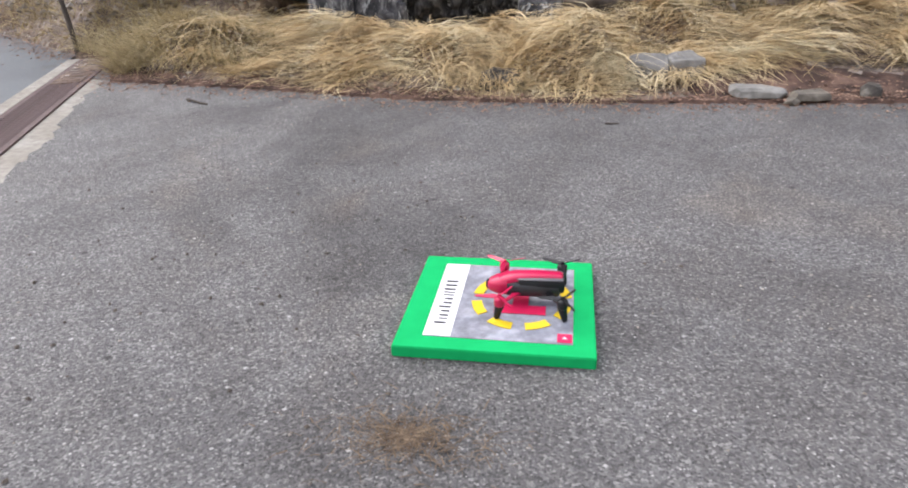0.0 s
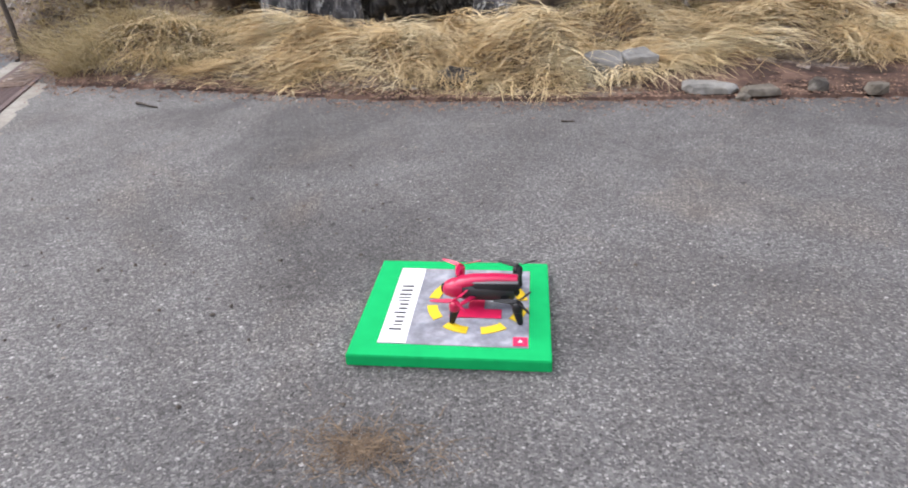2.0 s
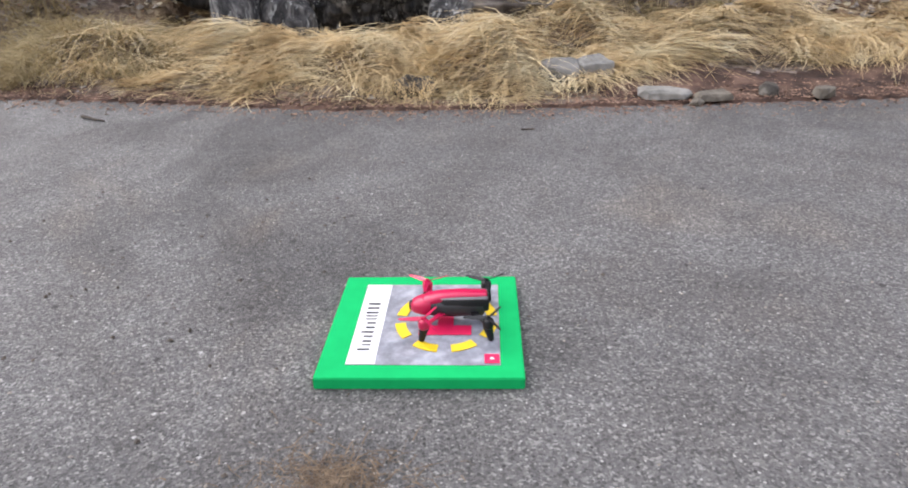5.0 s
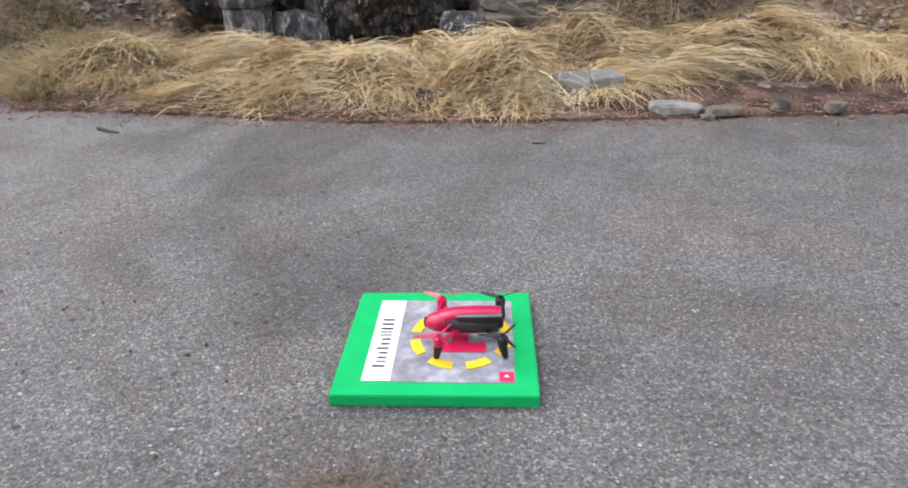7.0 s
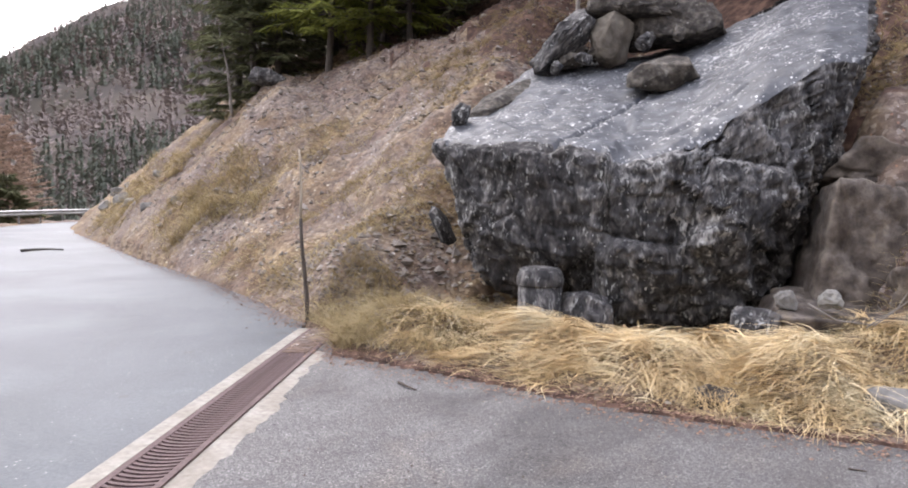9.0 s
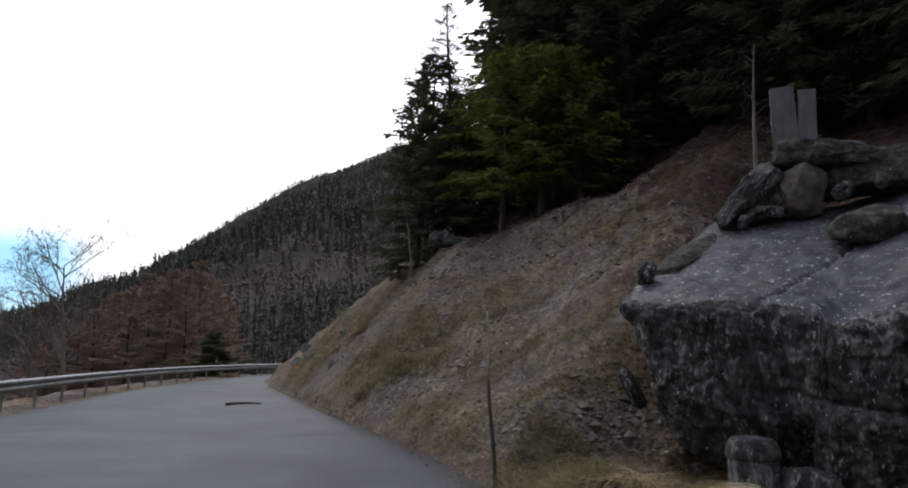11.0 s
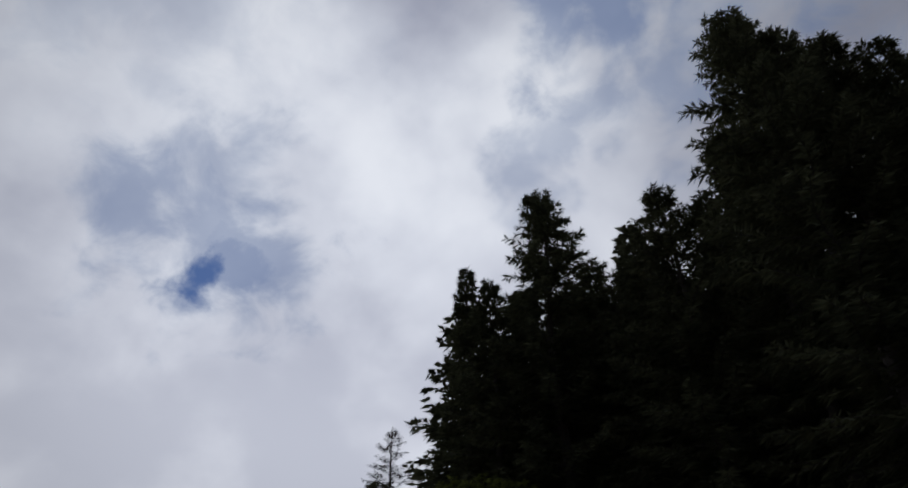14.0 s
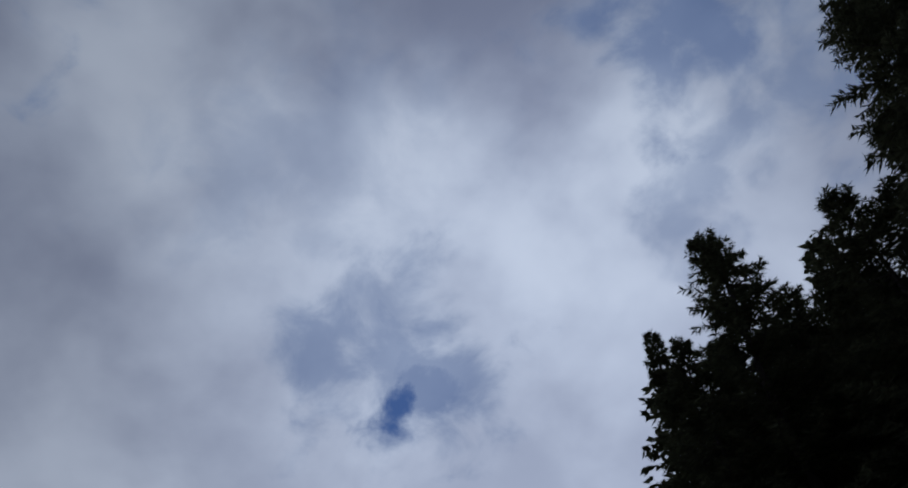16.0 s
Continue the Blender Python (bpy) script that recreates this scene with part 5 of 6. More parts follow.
def build_grass():
    rng = np.random.default_rng(8)
    # the matted straw on the shelf: a loose mat, and bundles that each fall one way
    def edge_y(x):
        return np.interp(-x, [-9, -3, -0.5, 0.6, 1.8, 3.2, 3.75], [4.7, 4.45, 4.43, 4.5, 4.8, 5.1, 5.9])

    def strewn(x, y):
        up = y - edge_y(x)
        thick = fbm(x * 0.9, y * 1.4, 3, 77)
        bare = (x > 0.8) & (up < 0.30 + 0.5 * sstep(x, 0.8, 1.6) + 0.5 * thick)          # red soil by the paving on that side
        return ~bare & clear_of_rocks(x, y) & (up > 0.03) & (up < 1.8)
    n = 14000
    x, up = rng.uniform(-3.3, 6.5, n), rng.uniform(0.06, 1.75, n)
    y = edge_y(x) + up
    keep = strewn(x, y) & (rng.random(n) < np.where(x < -1.9, 0.5, 1))
    x, y, up = x[keep], y[keep], up[keep]
    n = len(x)
    flow = rng.uniform(0, 2 * math.pi, n)
    D = np.stack([np.cos(flow), np.sin(flow) * 0.6 - 0.2, np.zeros(n)], 1)
    L = rng.uniform(0.12, 0.45, n) * np.clip(0.35 + up, 0, 1)
    z = ground(x, y) + rng.uniform(0.0, 0.05, n) * sstep(up, 0.0, 0.4)
    blades("dry_straw", np.stack([x, y, z], 1), D, L, rng.uniform(0.0015, 0.0034, n), rng.uniform(0.05, 0.5, n), STRAW_OLIVE, "loose faded straw mat along the foot of the bank", "grass", 9, 3, 0.62, ground)
    c = 620
    bx, bu = rng.uniform(-2.7, 6.3, c), rng.uniform(0.25, 1.6, c)
    by = edge_y(bx) + bu
    keep = strewn(bx, by) & (rng.random(c) < np.where(bx < -1.5, 0.4, 1))
    bx, by, bu = bx[keep], by[keep], bu[keep]
    c, m = len(bx), 60
    way = -math.pi / 2 + rng.normal(size=c) * 1.0 + 1.3 * np.sign(fbm(bx * 0.8, by * 0.8, 2, 91))
    size = rng.uniform(0.6, 1.25, c)
    a = np.repeat(way, m) + rng.normal(size=c * m) * 0.36
    w = np.repeat(size, m)
    off = rng.normal(size=(c * m, 2)) * 0.085 * w[:, None]
    px, py = np.repeat(bx, m) + off[:, 0], np.repeat(by, m) + off[:, 1]
    ok = strewn(px, py)
    px, py, a, w = px[ok], py[ok], a[ok], w[ok]
    k = len(px)
    rise = np.repeat(rng.uniform(0.02, 0.14, c), m)[ok] * sstep(py - edge_y(px), 0.1, 0.6)
    z = ground(px, py) + rise * np.exp(-(off[ok] ** 2).sum(1) / 0.016)
    D = np.stack([np.cos(a), np.sin(a) * 0.8, np.zeros(k)], 1)
    L = rng.uniform(0.22, 0.68, k) * w * np.clip(0.3 + (py - edge_y(px)), 0.3, 1)
    blades("straw_bundles", np.stack([px, py, z], 1), D, L, rng.uniform(0.002, 0.0047, k), rng.uniform(0.12, 0.5, k), STRAW, "tangled bundles of pale golden straw lying on the bank's foot", "grass", 19, 4, 0.66, ground)
    # standing tufts on the slope
    k = 15000
    az, r = rng.uniform(-38, 53, k), np.exp(rng.uniform(math.log(6.2), math.log(30), k))
    tx, ty = -np.sin(np.radians(az)) * r, np.cos(np.radians(az)) * r
    tup = line_dist(tx, ty, EDGE)
    keep = (tup > 0.15) & clear_of_rocks(tx, ty) & (fbm(tx * 0.8, ty * 0.8, 3, 33) + rng.uniform(-0.10, 0.10, k) > 0.10) & (r < np.where(az < 30, 24, 40))
    tx, ty = tx[keep], ty[keep]
    m = 18
    px = np.repeat(tx, m) + rng.normal(size=len(tx) * m) * 0.12
    py = np.repeat(ty, m) + rng.normal(size=len(tx) * m) * 0.12
    a = rng.uniform(0, 2 * math.pi, len(px))
    D = np.stack([np.cos(a), np.sin(a) - 0.15, np.full(len(px), 0.35)], 1)
    blades("grass_tufts", np.stack([px, py, ground(px, py)], 1), D, rng.uniform(0.08, 0.22, len(px)), rng.uniform(0.004, 0.008, len(px)), rng.uniform(0.1, 0.6, len(px)), STRAW_OLIVE,
           "faded olive and tan grass tufts on the slope", "grass", 10, 2, 0.6)
    # long pale grass on the shoulder of the slope by the bend
    k = 900
    az, r = rng.uniform(38, 53, k), np.exp(rng.uniform(math.log(9), math.log(29), k))
    tx, ty = -np.sin(np.radians(az)) * r, np.cos(np.radians(az)) * r
    tup = line_dist(tx, ty, EDGE)
    keep = (tup > 0.3) & (fbm(tx * 0.5, ty * 0.5, 3, 36) + 0.05 * (az - 44) > 0.0)
    tx, ty = tx[keep], ty[keep]
    m = 34
    px = np.repeat(tx, m) + rng.normal(size=len(tx) * m) * 0.14
    py = np.repeat(ty, m) + rng.normal(size=len(tx) * m) * 0.14
    a = rng.uniform(0, 2 * math.pi, len(px))
    D = np.stack([0.7 * np.cos(a) + 0.15, 0.7 * np.sin(a) - 0.35, np.full(len(px), 0.45)], 1)
    blades("shoulder_grass", np.stack([px, py, ground(px, py)], 1), D, rng.uniform(0.2, 0.5, len(px)), rng.uniform(0.006, 0.012, len(px)), rng.uniform(0.2, 0.8, len(px)), STRAW_OLIVE,
           "long faded grass clumps on the slope's shoulder", "grass", 15, 3, 0.75)
    # greener growth near the stake and beside the boulder
    k = 5200
    px, py = rng.uniform(-4.3, -1.9, k), rng.uniform(5.2, 7.3, k)
    keep = (line_dist(px, py, EDGE) > 0.05) & (fbm(px * 1.1, py * 1.1, 3, 44) > -0.22)
    px, py = px[keep], py[keep]
    a = rng.uniform(0, 2 * math.pi, len(px))
    D = np.stack([np.cos(a), np.sin(a) - 0.4, np.full(len(px), 0.6)], 1)
    blades("rough_grass", np.stack([px, py, ground(px, py)], 1), D, rng.uniform(0.12, 0.36, len(px)), rng.uniform(0.002, 0.005, len(px)), rng.uniform(0.3, 0.9, len(px)), STRAW_OLIVE,
           "rough yellow-green grass at the end of the drain", "grass", 12, 3, 0.6)
    # long dry stalks over the bank beside the boulder
    k = 1300
    px, py = rng.uniform(1.9, 6.0, k), rng.uniform(5.9, 8.2, k)
    a = -math.pi / 2 + rng.normal(size=k) * 0.6
    D = np.stack([np.cos(a), np.sin(a), np.zeros(k)], 1)
    blades("hanging_grass", np.stack([px, py, ground(px, py) + 0.3 + 0.5 * np.maximum(fbm(px, py, 2, 3), 0)], 1), D, rng.uniform(0.3, 0.8, k), rng.uniform(0.002, 0.004, k), rng.uniform(-0.1, 0.4, k), STRAW,
           "long dry grass hanging down the bank", "grass", 13, 3, 0.9)


build_grass()


def build_litter():
    rng = np.random.default_rng(21)
    # leaves along the paving's edge
    P, k = smooth_path(EDGE[1:14], 0.05), 26000
    idx = rng.integers(0, len(P), k)
    base = np.array([[p.x, p.y] for p in P])[idx]
    nx = np.array([0.3, 0.95])
    offs = rng.normal(size=k) * 0.17 + 0.10
    offs = np.where(base[:, 0] < -4.2, rng.normal(size=k) * 0.17 - 0.02, offs)
    x, y = base[:, 0] + nx[0] * offs + rng.normal(size=k) * 0.05, base[:, 1] + nx[1] * offs
    keep = rng.random(k) < np.clip(1.2 - np.hypot(x, y) / 26, 0.1, 1)
    x, y = x[keep], y[keep]
    z = np.maximum(ground(x, y), 0.0) + 0.006
    k = len(x)
    s, a = rng.uniform(0.006, 0.018, k), rng.uniform(0, 6.3, k)
    c, d = np.cos(a) * s, np.sin(a) * s
    tilt = rng.uniform(0.0, 0.6, k) * s
    V = np.stack([np.stack([x - c, y - d, z], 1), np.stack([x + d * 0.6, y - c * 0.6, z + tilt], 1), np.stack([x + c, y + d, z], 1), np.stack([x - d * 0.6, y + c * 0.6, z + tilt * 0.5], 1)], 1).reshape(-1, 3)
    tagged(sheet("leaf_litter", V, np.arange(len(V)).reshape(-1, 4), LITTER), "reddish-brown fallen leaves along the paving's edge", "leaves", kind="stuff")
    # scree
    k = 30000
    az, r = rng.uniform(-35, 53, k), np.exp(rng.uniform(math.log(6.3), math.log(30), k))
    x, y = -np.sin(np.radians(az)) * r, np.cos(np.radians(az)) * r
    keep = (line_dist(x, y, EDGE) > 0.3) & clear_of_rocks(x, y) & (fbm(x * 0.4, y * 0.4, 3, 15) + rng.uniform(-0.2, 0.2, k) > -0.05)
    x, y = x[keep], y[keep]
    z, k = ground(x, y), len(x)
    s = rng.uniform(0.015, 0.06, k) * (1 + 1.0 * (rng.random(k) < 0.05))
    o = np.array([(1, 0, 0), (-1, 0, 0), (0, 1, 0), (0, -1, 0), (0, 0, 0.7), (0, 0, -0.5)], float)
    J = rng.uniform(0.6, 1.2, (k, 6, 3))
    V = (o[None] * J + rng.uniform(-0.25, 0.25, (k, 6, 3))) * s[:, None, None] + np.stack([x, y, z], 1)[:, None, :]
    f = np.array([(0, 2, 4), (2, 1, 4), (1, 3, 4), (3, 0, 4), (2, 0, 5), (1, 2, 5), (3, 1, 5), (0, 3, 5)])
    F = (np.arange(k)[:, None, None] * 6 + f[None]).reshape(-1, 3)
    tagged(sheet("scree", V.reshape(-1, 3), F, SCREE), "small loose grey stones strewn on the slope", "stones", kind="stuff")
    # loose grit on the asphalt
    k = 420
    x, y = rng.uniform(-2.3, 3.5, k), rng.uniform(0.5, 4.4, k)
    s = rng.uniform(0.003, 0.008, k)
    V = (o[None] * rng.uniform(0.6, 1.2, (k, 6, 3))) * s[:, None, None] + np.stack([x, y, 0.4 * s], 1)[:, None, :]
    F = (np.arange(k)[:, None, None] * 6 + f[None]).reshape(-1, 3)
    tagged(sheet("grit", V.reshape(-1, 3), F, SCREE), "loose pale and dark grit on the asphalt", "grit", kind="stuff")
    # dark crumbs of earth and bark
    k = 150
    x, y = rng.normal(-1.0, 0.75, k), rng.normal(2.3, 0.55, k)
    s = rng.uniform(0.004, 0.011, k)
    V = (o[None] * rng.uniform(0.5, 1.3, (k, 6, 3))) * s[:, None, None] + np.stack([x, y, 0.4 * s], 1)[:, None, :]
    F = (np.arange(k)[:, None, None] * 6 + f[None]).reshape(-1, 3)
    tagged(sheet("crumbs", V.reshape(-1, 3), F, STAKE), "dark crumbs of earth and bark on the asphalt", "grit", kind="stuff")
    # a dead weed flattened on the asphalt
    k = 560
    a, rr = rng.uniform(0, 6.3, k), np.abs(rng.normal(size=k)) * 0.075
    x, y = -0.08 + np.cos(a) * rr * 1.7, 1.235 + np.sin(a) * rr * 0.9
    a2 = rng.uniform(0, 6.3, k)
    D = np.stack([np.cos(a2), np.sin(a2), np.full(k, 0.1)], 1)
    blades("dead_weed", np.stack([x, y, np.full(k, 0.004)], 1), D, rng.uniform(0.02, 0.07, k), rng.uniform(0.0007, 0.002, k), rng.uniform(0.1, 0.6, k), CHAR, "withered reddish-brown weed flattened on the asphalt", "weed", 14, 2, 0.6)


build_litter()


def stick(name, pts, r, mat, label, category="twig"):
    V, F = tube_arrays([np.array(p, float) for p in pts], [r * k for k in np.linspace(1, 0.5, len(pts))], 5)
    tagged(sheet(name, V, F, mat, True), label, category)


stick("twig", [(-2.24, 4.5, 0.012), (-2.18, 4.44, 0.022), (-2.11, 4.40, 0.016), (-2.04, 4.38, 0.01)], 0.012, STAKE, "short dark twig lying on the asphalt")
stick("twig", [(0.60, 3.97, 0.006), (0.68, 3.97, 0.006)], 0.006, STAKE, "tiny dark twig lying on the asphalt")
stick("dead_branch", [(0.55, 5.75, 0.62), (0.75, 5.8, 0.5), (1.0, 5.82, 0.48), (1.35, 5.9, 0.78)], 0.008, PALE_BARK, "thin pale dead branch by the bank", "branch")
stick("dead_branch", [(0.95, 5.85, 0.45), (1.15, 5.85, 0.62), (1.3, 5.9, 0.9)], 0.006, PALE_BARK, "thin pale dead branch by the bank", "branch")
stick("dead_branch", [(-16.35, 11.7, 0.03), (-16.2, 11.95, 0.05), (-16.05, 12.25, 0.05), (-15.85, 12.5, 0.03)], 0.04, BARK, "dark branch lying on the road", "branch")


# ---- the landing board and the quadcopter ----
PAD = pose(0.1175, 1.839, 0, 0, 0, -2.0)
SIDE, THICK = 0.572, 0.036


def flat(name, pts, z, mat, parent, label="", depth=0.0012):
    bm = bmesh.new()
    lo = [bm.verts.new((x, y, z)) for x, y in pts]
    hi = [bm.verts.new((x, y, z + depth)) for x, y in pts]
    n = len(pts)
    bm.faces.new(hi), bm.faces.new(lo[::-1])
    for i in range(n):
        bm.faces.new((lo[i], lo[(i + 1) % n], hi[(i + 1) % n], hi[i]))
    bmesh.ops.recalc_face_normals(bm, faces=bm.faces)
    return part(name, bm, mat, parent, label)


def rect(x0, y0, x1, y1):
    return [(x0, y0), (x1, y0), (x1, y1), (x0, y1)]


def build_pad():
    t = thing("landing_board", PAD, "bright green square landing board with a printed sheet", "landing pad")
    bm = bmesh.new()
    bmesh.ops.create_cube(bm, size=1, matrix=Matrix.Translation((0, 0, THICK / 2)) @ Matrix.Diagonal((SIDE, SIDE, THICK, 1)))
    bmesh.ops.bevel(bm, geom=bm.edges[:], offset=0.003, segments=2, affect="EDGES")
    part("board", bm, GREEN, t)
    # the printed sheet, its long edges slightly crooked
    px0, px1, py0, py1 = -0.208, 0.222, -0.224, 0.224
    sheet_ob = flat("printed_sheet", [(px0, py0), (px1, py0 - 0.004), (px1 + 0.003, py1), (px0 - 0.002, py1 + 0.003)], THICK + 0.0005, PRINT, t, "mottled grey print")
    z = THICK + 0.003
    band = flat("white_band", rect(px0 + 0.001, py0 + 0.001, px0 + 0.082, py1), z - 0.001, WHITE, sheet_ob, "white band with illegible black writing")
    # illegible writing: plain bars of its size, running up the band
    y = py0 + 0.066
    for w, h in ((0.017, 0.036), (0.010, 0.026), (0.017, 0.026), (0.017, 0.026), (0.016, 0.036), (0.018, 0.026), (0.017, 0.026), (0.010, 0.034), (0.010, 0.037), (0.019, 0.037), (0.019, 0.037), (0.019, 0.037)):
        xb = px0 + 0.058
        flat("ink_bar", rect(xb - h, y, xb, y + w * 0.42), z + 0.001, INK, sheet_ob)
        y += w + 0.0075
    # ring of eight yellow dashes
    cx, cy, R0, R1 = 0.064, 0.006, 0.124, 0.156
    for k in range(8):
        a0 = radians(45 * k + 22.5 - 14.5)
        arc = [a0 + radians(29) * i / 6 for i in range(7)]
        pts = [(cx + math.cos(a) * R1, cy + math.sin(a) * R1 * 1.12) for a in arc] + [(cx + math.cos(a) * R0, cy + math.sin(a) * R0 * 1.12) for a in arc[::-1]]
        flat("yellow_dash", pts, z, YELLOW, sheet_ob)
    # the letter H, lying on its side
    hx, hy, hw, hh, bar = cx - 0.002, cy - 0.002, 0.078, 0.084, 0.05
    H = [(-hw, -hh), (hw, -hh), (hw, -hh + bar), (0.024, -hh + bar), (0.024, hh - bar), (hw, hh - bar), (hw, hh), (-hw, hh), (-hw, hh - bar), (-0.024, hh - bar), (-0.024, -hh + bar), (-hw, -hh + bar)]
    flat("letter_h", [(hx + a, hy + b) for a, b in H], z, RED_PRINT, sheet_ob, "crimson letter H")
    flat("corner_badge", rect(px1 - 0.044, py0 + 0.004, px1 - 0.003, py0 + 0.046), z, RED_PRINT, sheet_ob, "pink-red square badge")
    flat("badge_mark", [(px1 - 0.031, py0 + 0.019), (px1 - 0.016, py0 + 0.019), (px1 - 0.0235, py0 + 0.032)], z + 0.0016, WHITE, sheet_ob)


build_pad()


def loft(name, rings, mat, parent, label="", smooth=True):
    """A skin over closed rings of points."""
    bm = bmesh.new()
    prev = None
    for ring in rings:
        row = [bm.verts.new(p) for p in ring]
        if prev:
            n = len(row)
            for i in range(n):
                bm.faces.new((prev[i], prev[(i + 1) % n], row[(i + 1) % n], row[i]))
        else:
            bm.faces.new(row[::-1])
        prev = row
    bm.faces.new(prev)
    bmesh.ops.recalc_face_normals(bm, faces=bm.faces)
    return part(name, bm, mat, parent, label, smooth)


def superring(x, w, z0, z1, n=20, p=2.6, side=None):
    """A rounded-box section across x; side picks its upper (1) or lower (-1) part."""
    out = []
    for i in range(n):
        a = 2 * math.pi * i / n
        c, s = math.cos(a), math.sin(a)
        out.append((x, math.copysign(abs(c) ** (2 / p), c) * w / 2, (z0 + z1) / 2 + math.copysign(abs(s) ** (2 / p), s) * (z1 - z0) / 2))
    return out


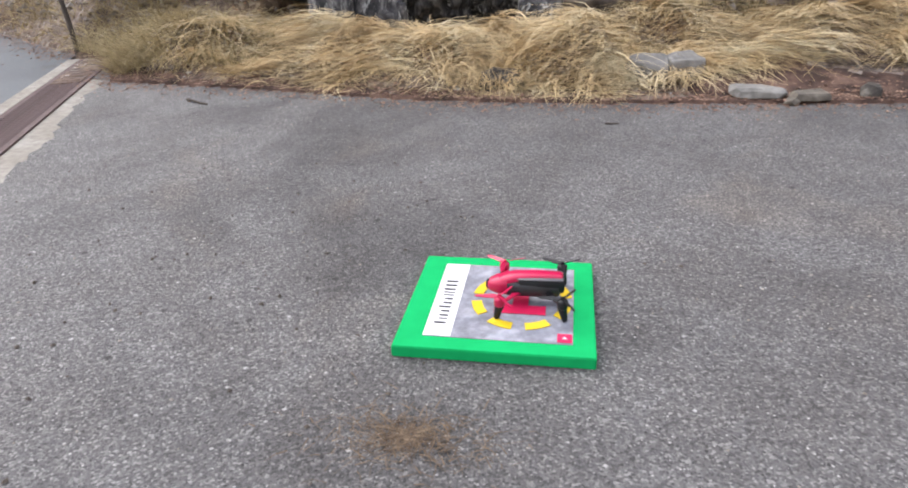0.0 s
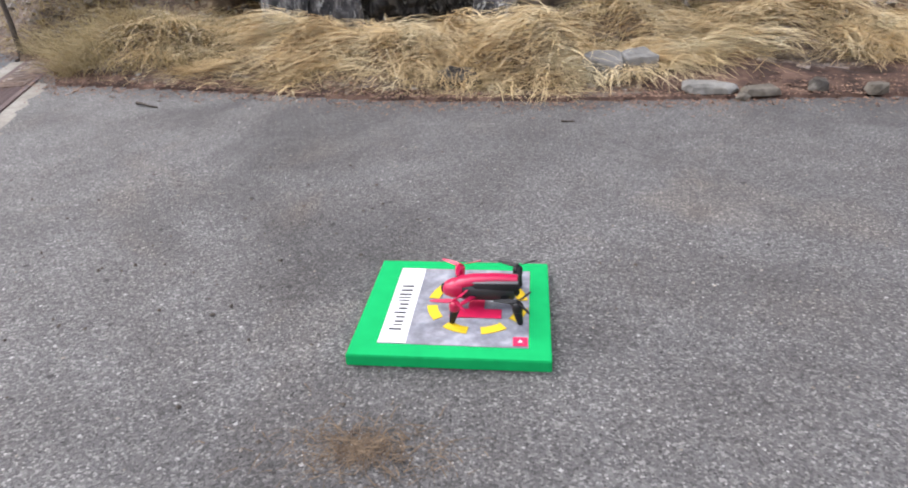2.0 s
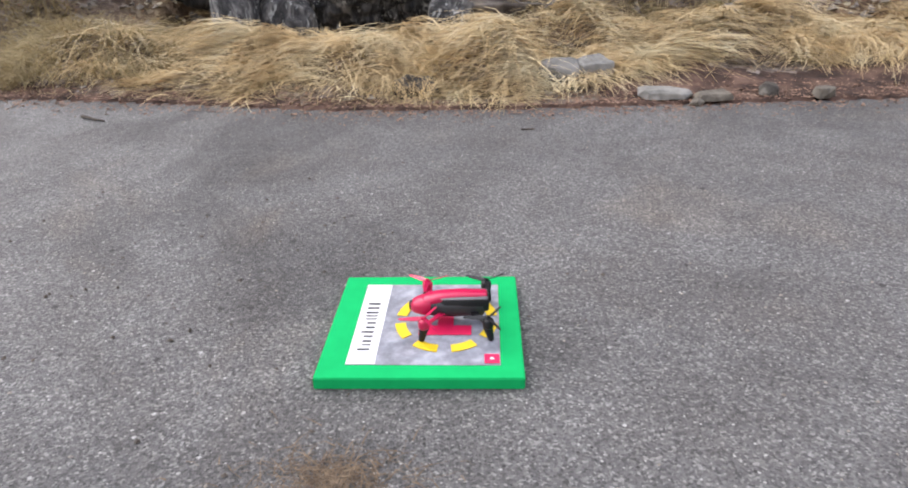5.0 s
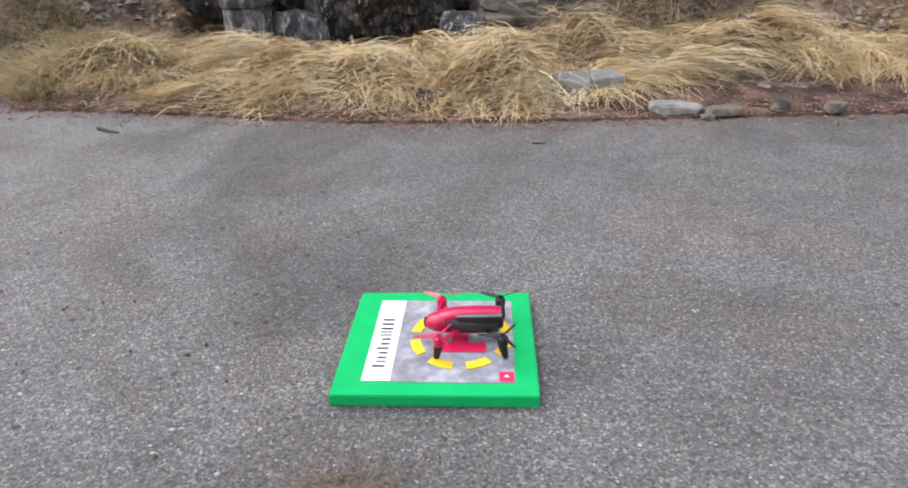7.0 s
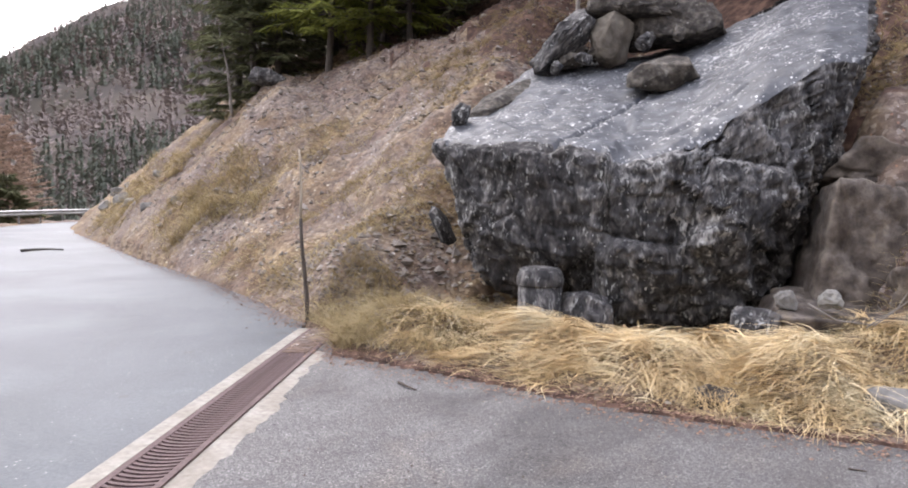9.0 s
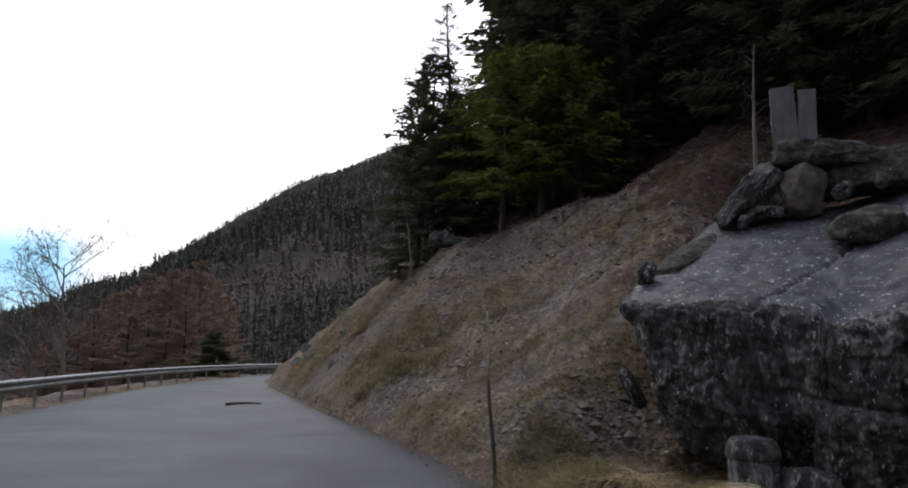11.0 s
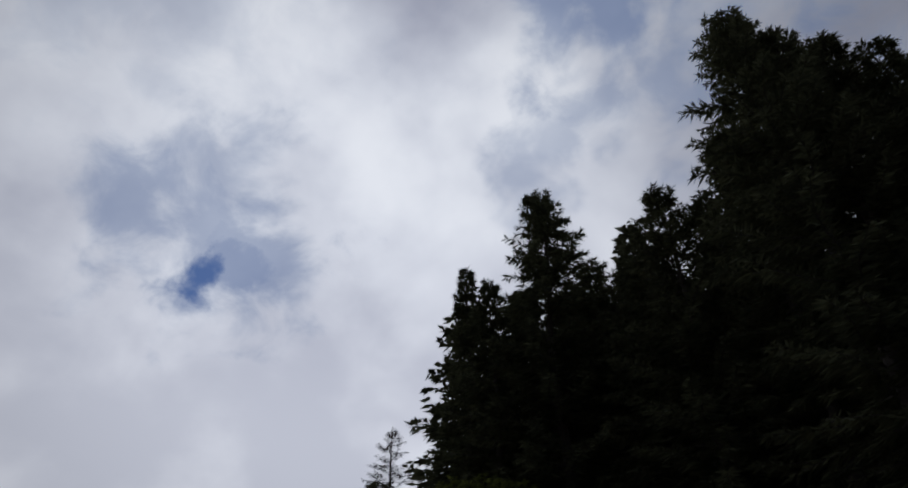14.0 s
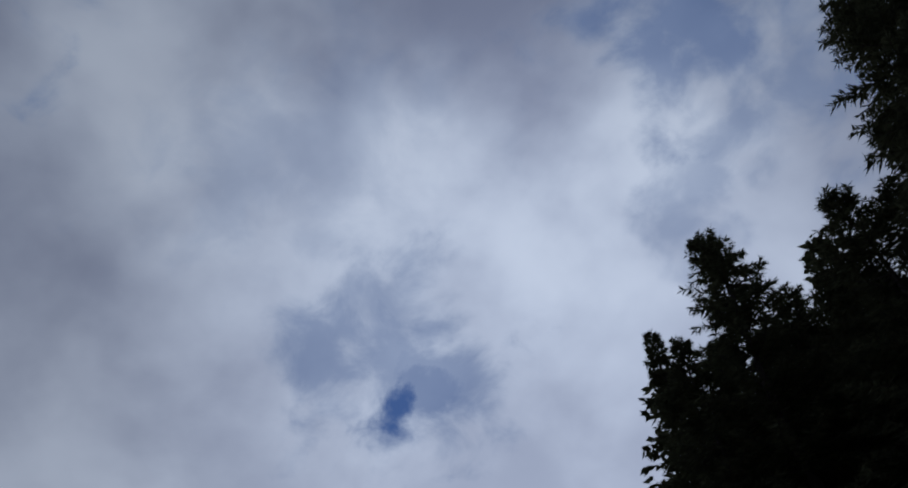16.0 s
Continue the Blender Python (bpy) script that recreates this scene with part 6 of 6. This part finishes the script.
def build_drone():
    """Nose along local +x, feet at z = 0."""
    t = thing("quadcopter", PAD @ pose(0.075, 0.0, THICK + 0.004, 0, 0, 180 + 1), "red and black toy quadcopter standing on the landing board", "drone")
    # lower hull, battery, red top shell, nose
    loft("hull", [superring(x, w, a - 0.012, b - 0.008) for x, w, a, b in ((-0.105, 0.052, 0.046, 0.085), (-0.10, 0.066, 0.038, 0.09), (-0.03, 0.074, 0.036, 0.092), (0.05, 0.07, 0.038, 0.09), (0.085, 0.055, 0.045, 0.084), (0.098, 0.035, 0.052, 0.078))], DARK, t, "black lower hull")
    loft("battery", [superring(x, w, a - 0.012, b - 0.008) for x, w, a, b in ((-0.118, 0.05, 0.056, 0.096), (-0.112, 0.062, 0.05, 0.103), (-0.04, 0.068, 0.05, 0.105), (0.015, 0.064, 0.055, 0.102), (0.03, 0.05, 0.062, 0.096))], BLACK, t, "black battery shell")
    loft("top_shell", [superring(x, w, a - 0.012, b - 0.008) for x, w, a, b in ((-0.112, 0.034, 0.088, 0.106), (-0.105, 0.042, 0.088, 0.1085), (-0.03, 0.046, 0.088, 0.111), (0.03, 0.054, 0.08, 0.107), (0.07, 0.06, 0.062, 0.098), (0.085, 0.05, 0.058, 0.09))], RED, t, "glossy red top shell")
    loft("nose", [superring(x, w, a - 0.012, b - 0.008) for x, w, a, b in ((0.055, 0.072, 0.04, 0.096), (0.085, 0.066, 0.042, 0.092), (0.105, 0.05, 0.047, 0.084), (0.116, 0.03, 0.054, 0.076))], RED, t, "rounded red nose")
    lens = loft("camera_lens", [superring(x, w, a - 0.012, b - 0.008, p=2) for x, w, a, b in ((0.112, 0.03, 0.05, 0.08), (0.119, 0.026, 0.052, 0.078), (0.122, 0.014, 0.058, 0.072))], BLACK, t, "dark glossy camera lens")
    loft("trim_band", [superring(x, w, a, b) for x, w, a, b in ((-0.114, 0.054, 0.0855, 0.0915), (-0.108, 0.066, 0.086, 0.0935), (-0.04, 0.0705, 0.087, 0.094), (0.015, 0.066, 0.086, 0.092), (0.03, 0.05, 0.084, 0.089))], GREY_TRIM, t, "grey trim band")
    for front in (1, -1):
        for s in (1, -1):
            red = front > 0
            mx, my, mz = (0.072 if red else -0.112), s * 0.112, 0.050
            a, b = Vector((0.02 if red else -0.07, s * 0.025, 0.042)), Vector((mx, my, mz))
            d = (b - a).normalized()
            sd = Vector((-d.y, d.x, 0)).normalized()
            rings = []
            for k, w, h in ((0, 0.024, 0.012), (0.35, 0.017, 0.009), (0.75, 0.013, 0.008), (1, 0.016, 0.010)):
                p = a + (b - a) * k
                rings.append([p + sd * (math.cos(q) * w / 2) + Vector((0, 0, math.sin(q) * h / 2)) for q in [i * math.pi / 5 for i in range(10)]])
            arm = loft("arm", rings, RED if red else BLACK, t, "red arm" if red else "black arm")
            # foot: a tapered leg under the motor
            rings = []
            for z, rx, ry, off in ((0.0, 0.006, 0.005, 0.008), (0.004, 0.009, 0.007, 0.008), (0.02, 0.011, 0.009, 0.005), (0.04, 0.014, 0.011, 0.0), (0.047, 0.015, 0.013, 0.0)):
                rings.append([(mx + math.copysign(off, mx) + rx * math.cos(q), my + ry * math.sin(q), z) for q in [i * math.pi / 6 for i in range(12)]])
            loft("foot", rings, BLACK, arm, "black landing foot")
            cyl = [[(mx + r * math.cos(q), my + r * math.sin(q), z) for q in [i * math.pi / 8 for i in range(16)]] for z, r in ((0.045, 0.0145), (0.049, 0.016), (0.068, 0.016), (0.072, 0.013), (0.074, 0.006))]
            loft("motor", cyl, RED if red else BLACK, arm, "red motor" if red else "black motor")
            # three-bladed propeller
            bm = bmesh.new()
            turn = {(1, 1): 2, (1, -1): 86, (-1, 1): -3, (-1, -1): 94}[(front, s)]
            for k in range(3):
                q = radians(turn + 120 * k)
                u, v = Vector((math.cos(q), math.sin(q), 0)), Vector((-math.sin(q), math.cos(q), 0))
                rows = []
                for f, w, tw in ((0.004, 0.008, 0.003), (0.02, 0.013, 0.003), (0.045, 0.011, 0.002), (0.066, 0.008, 0.001), (0.072, 0.003, 0.0)):
                    c = Vector((mx, my, 0.077)) + u * f
                    e = v * w / 2
                    rows.append([bm.verts.new(c - e + Vector((0, 0, tw))), bm.verts.new(c + e - Vector((0, 0, tw))), bm.verts.new(c + e - Vector((0, 0, tw + 0.0016))), bm.verts.new(c - e + Vector((0, 0, tw - 0.0016)))])
                for p, r in zip(rows, rows[1:]):
                    for i in range(4):
                        bm.faces.new((p[i], p[(i + 1) % 4], r[(i + 1) % 4], r[i]))
                bm.faces.new(rows[0]), bm.faces.new(rows[-1][::-1])
            bmesh.ops.create_cone(bm, cap_ends=True, segments=12, radius1=0.007, radius2=0.005, depth=0.008, matrix=Matrix.Translation((mx, my, 0.078)))
            bmesh.ops.recalc_face_normals(bm, faces=bm.faces)
            part("propeller", bm, RED if red else BLACK, t, "red three-bladed propeller" if red else "black three-bladed propeller")


build_drone()
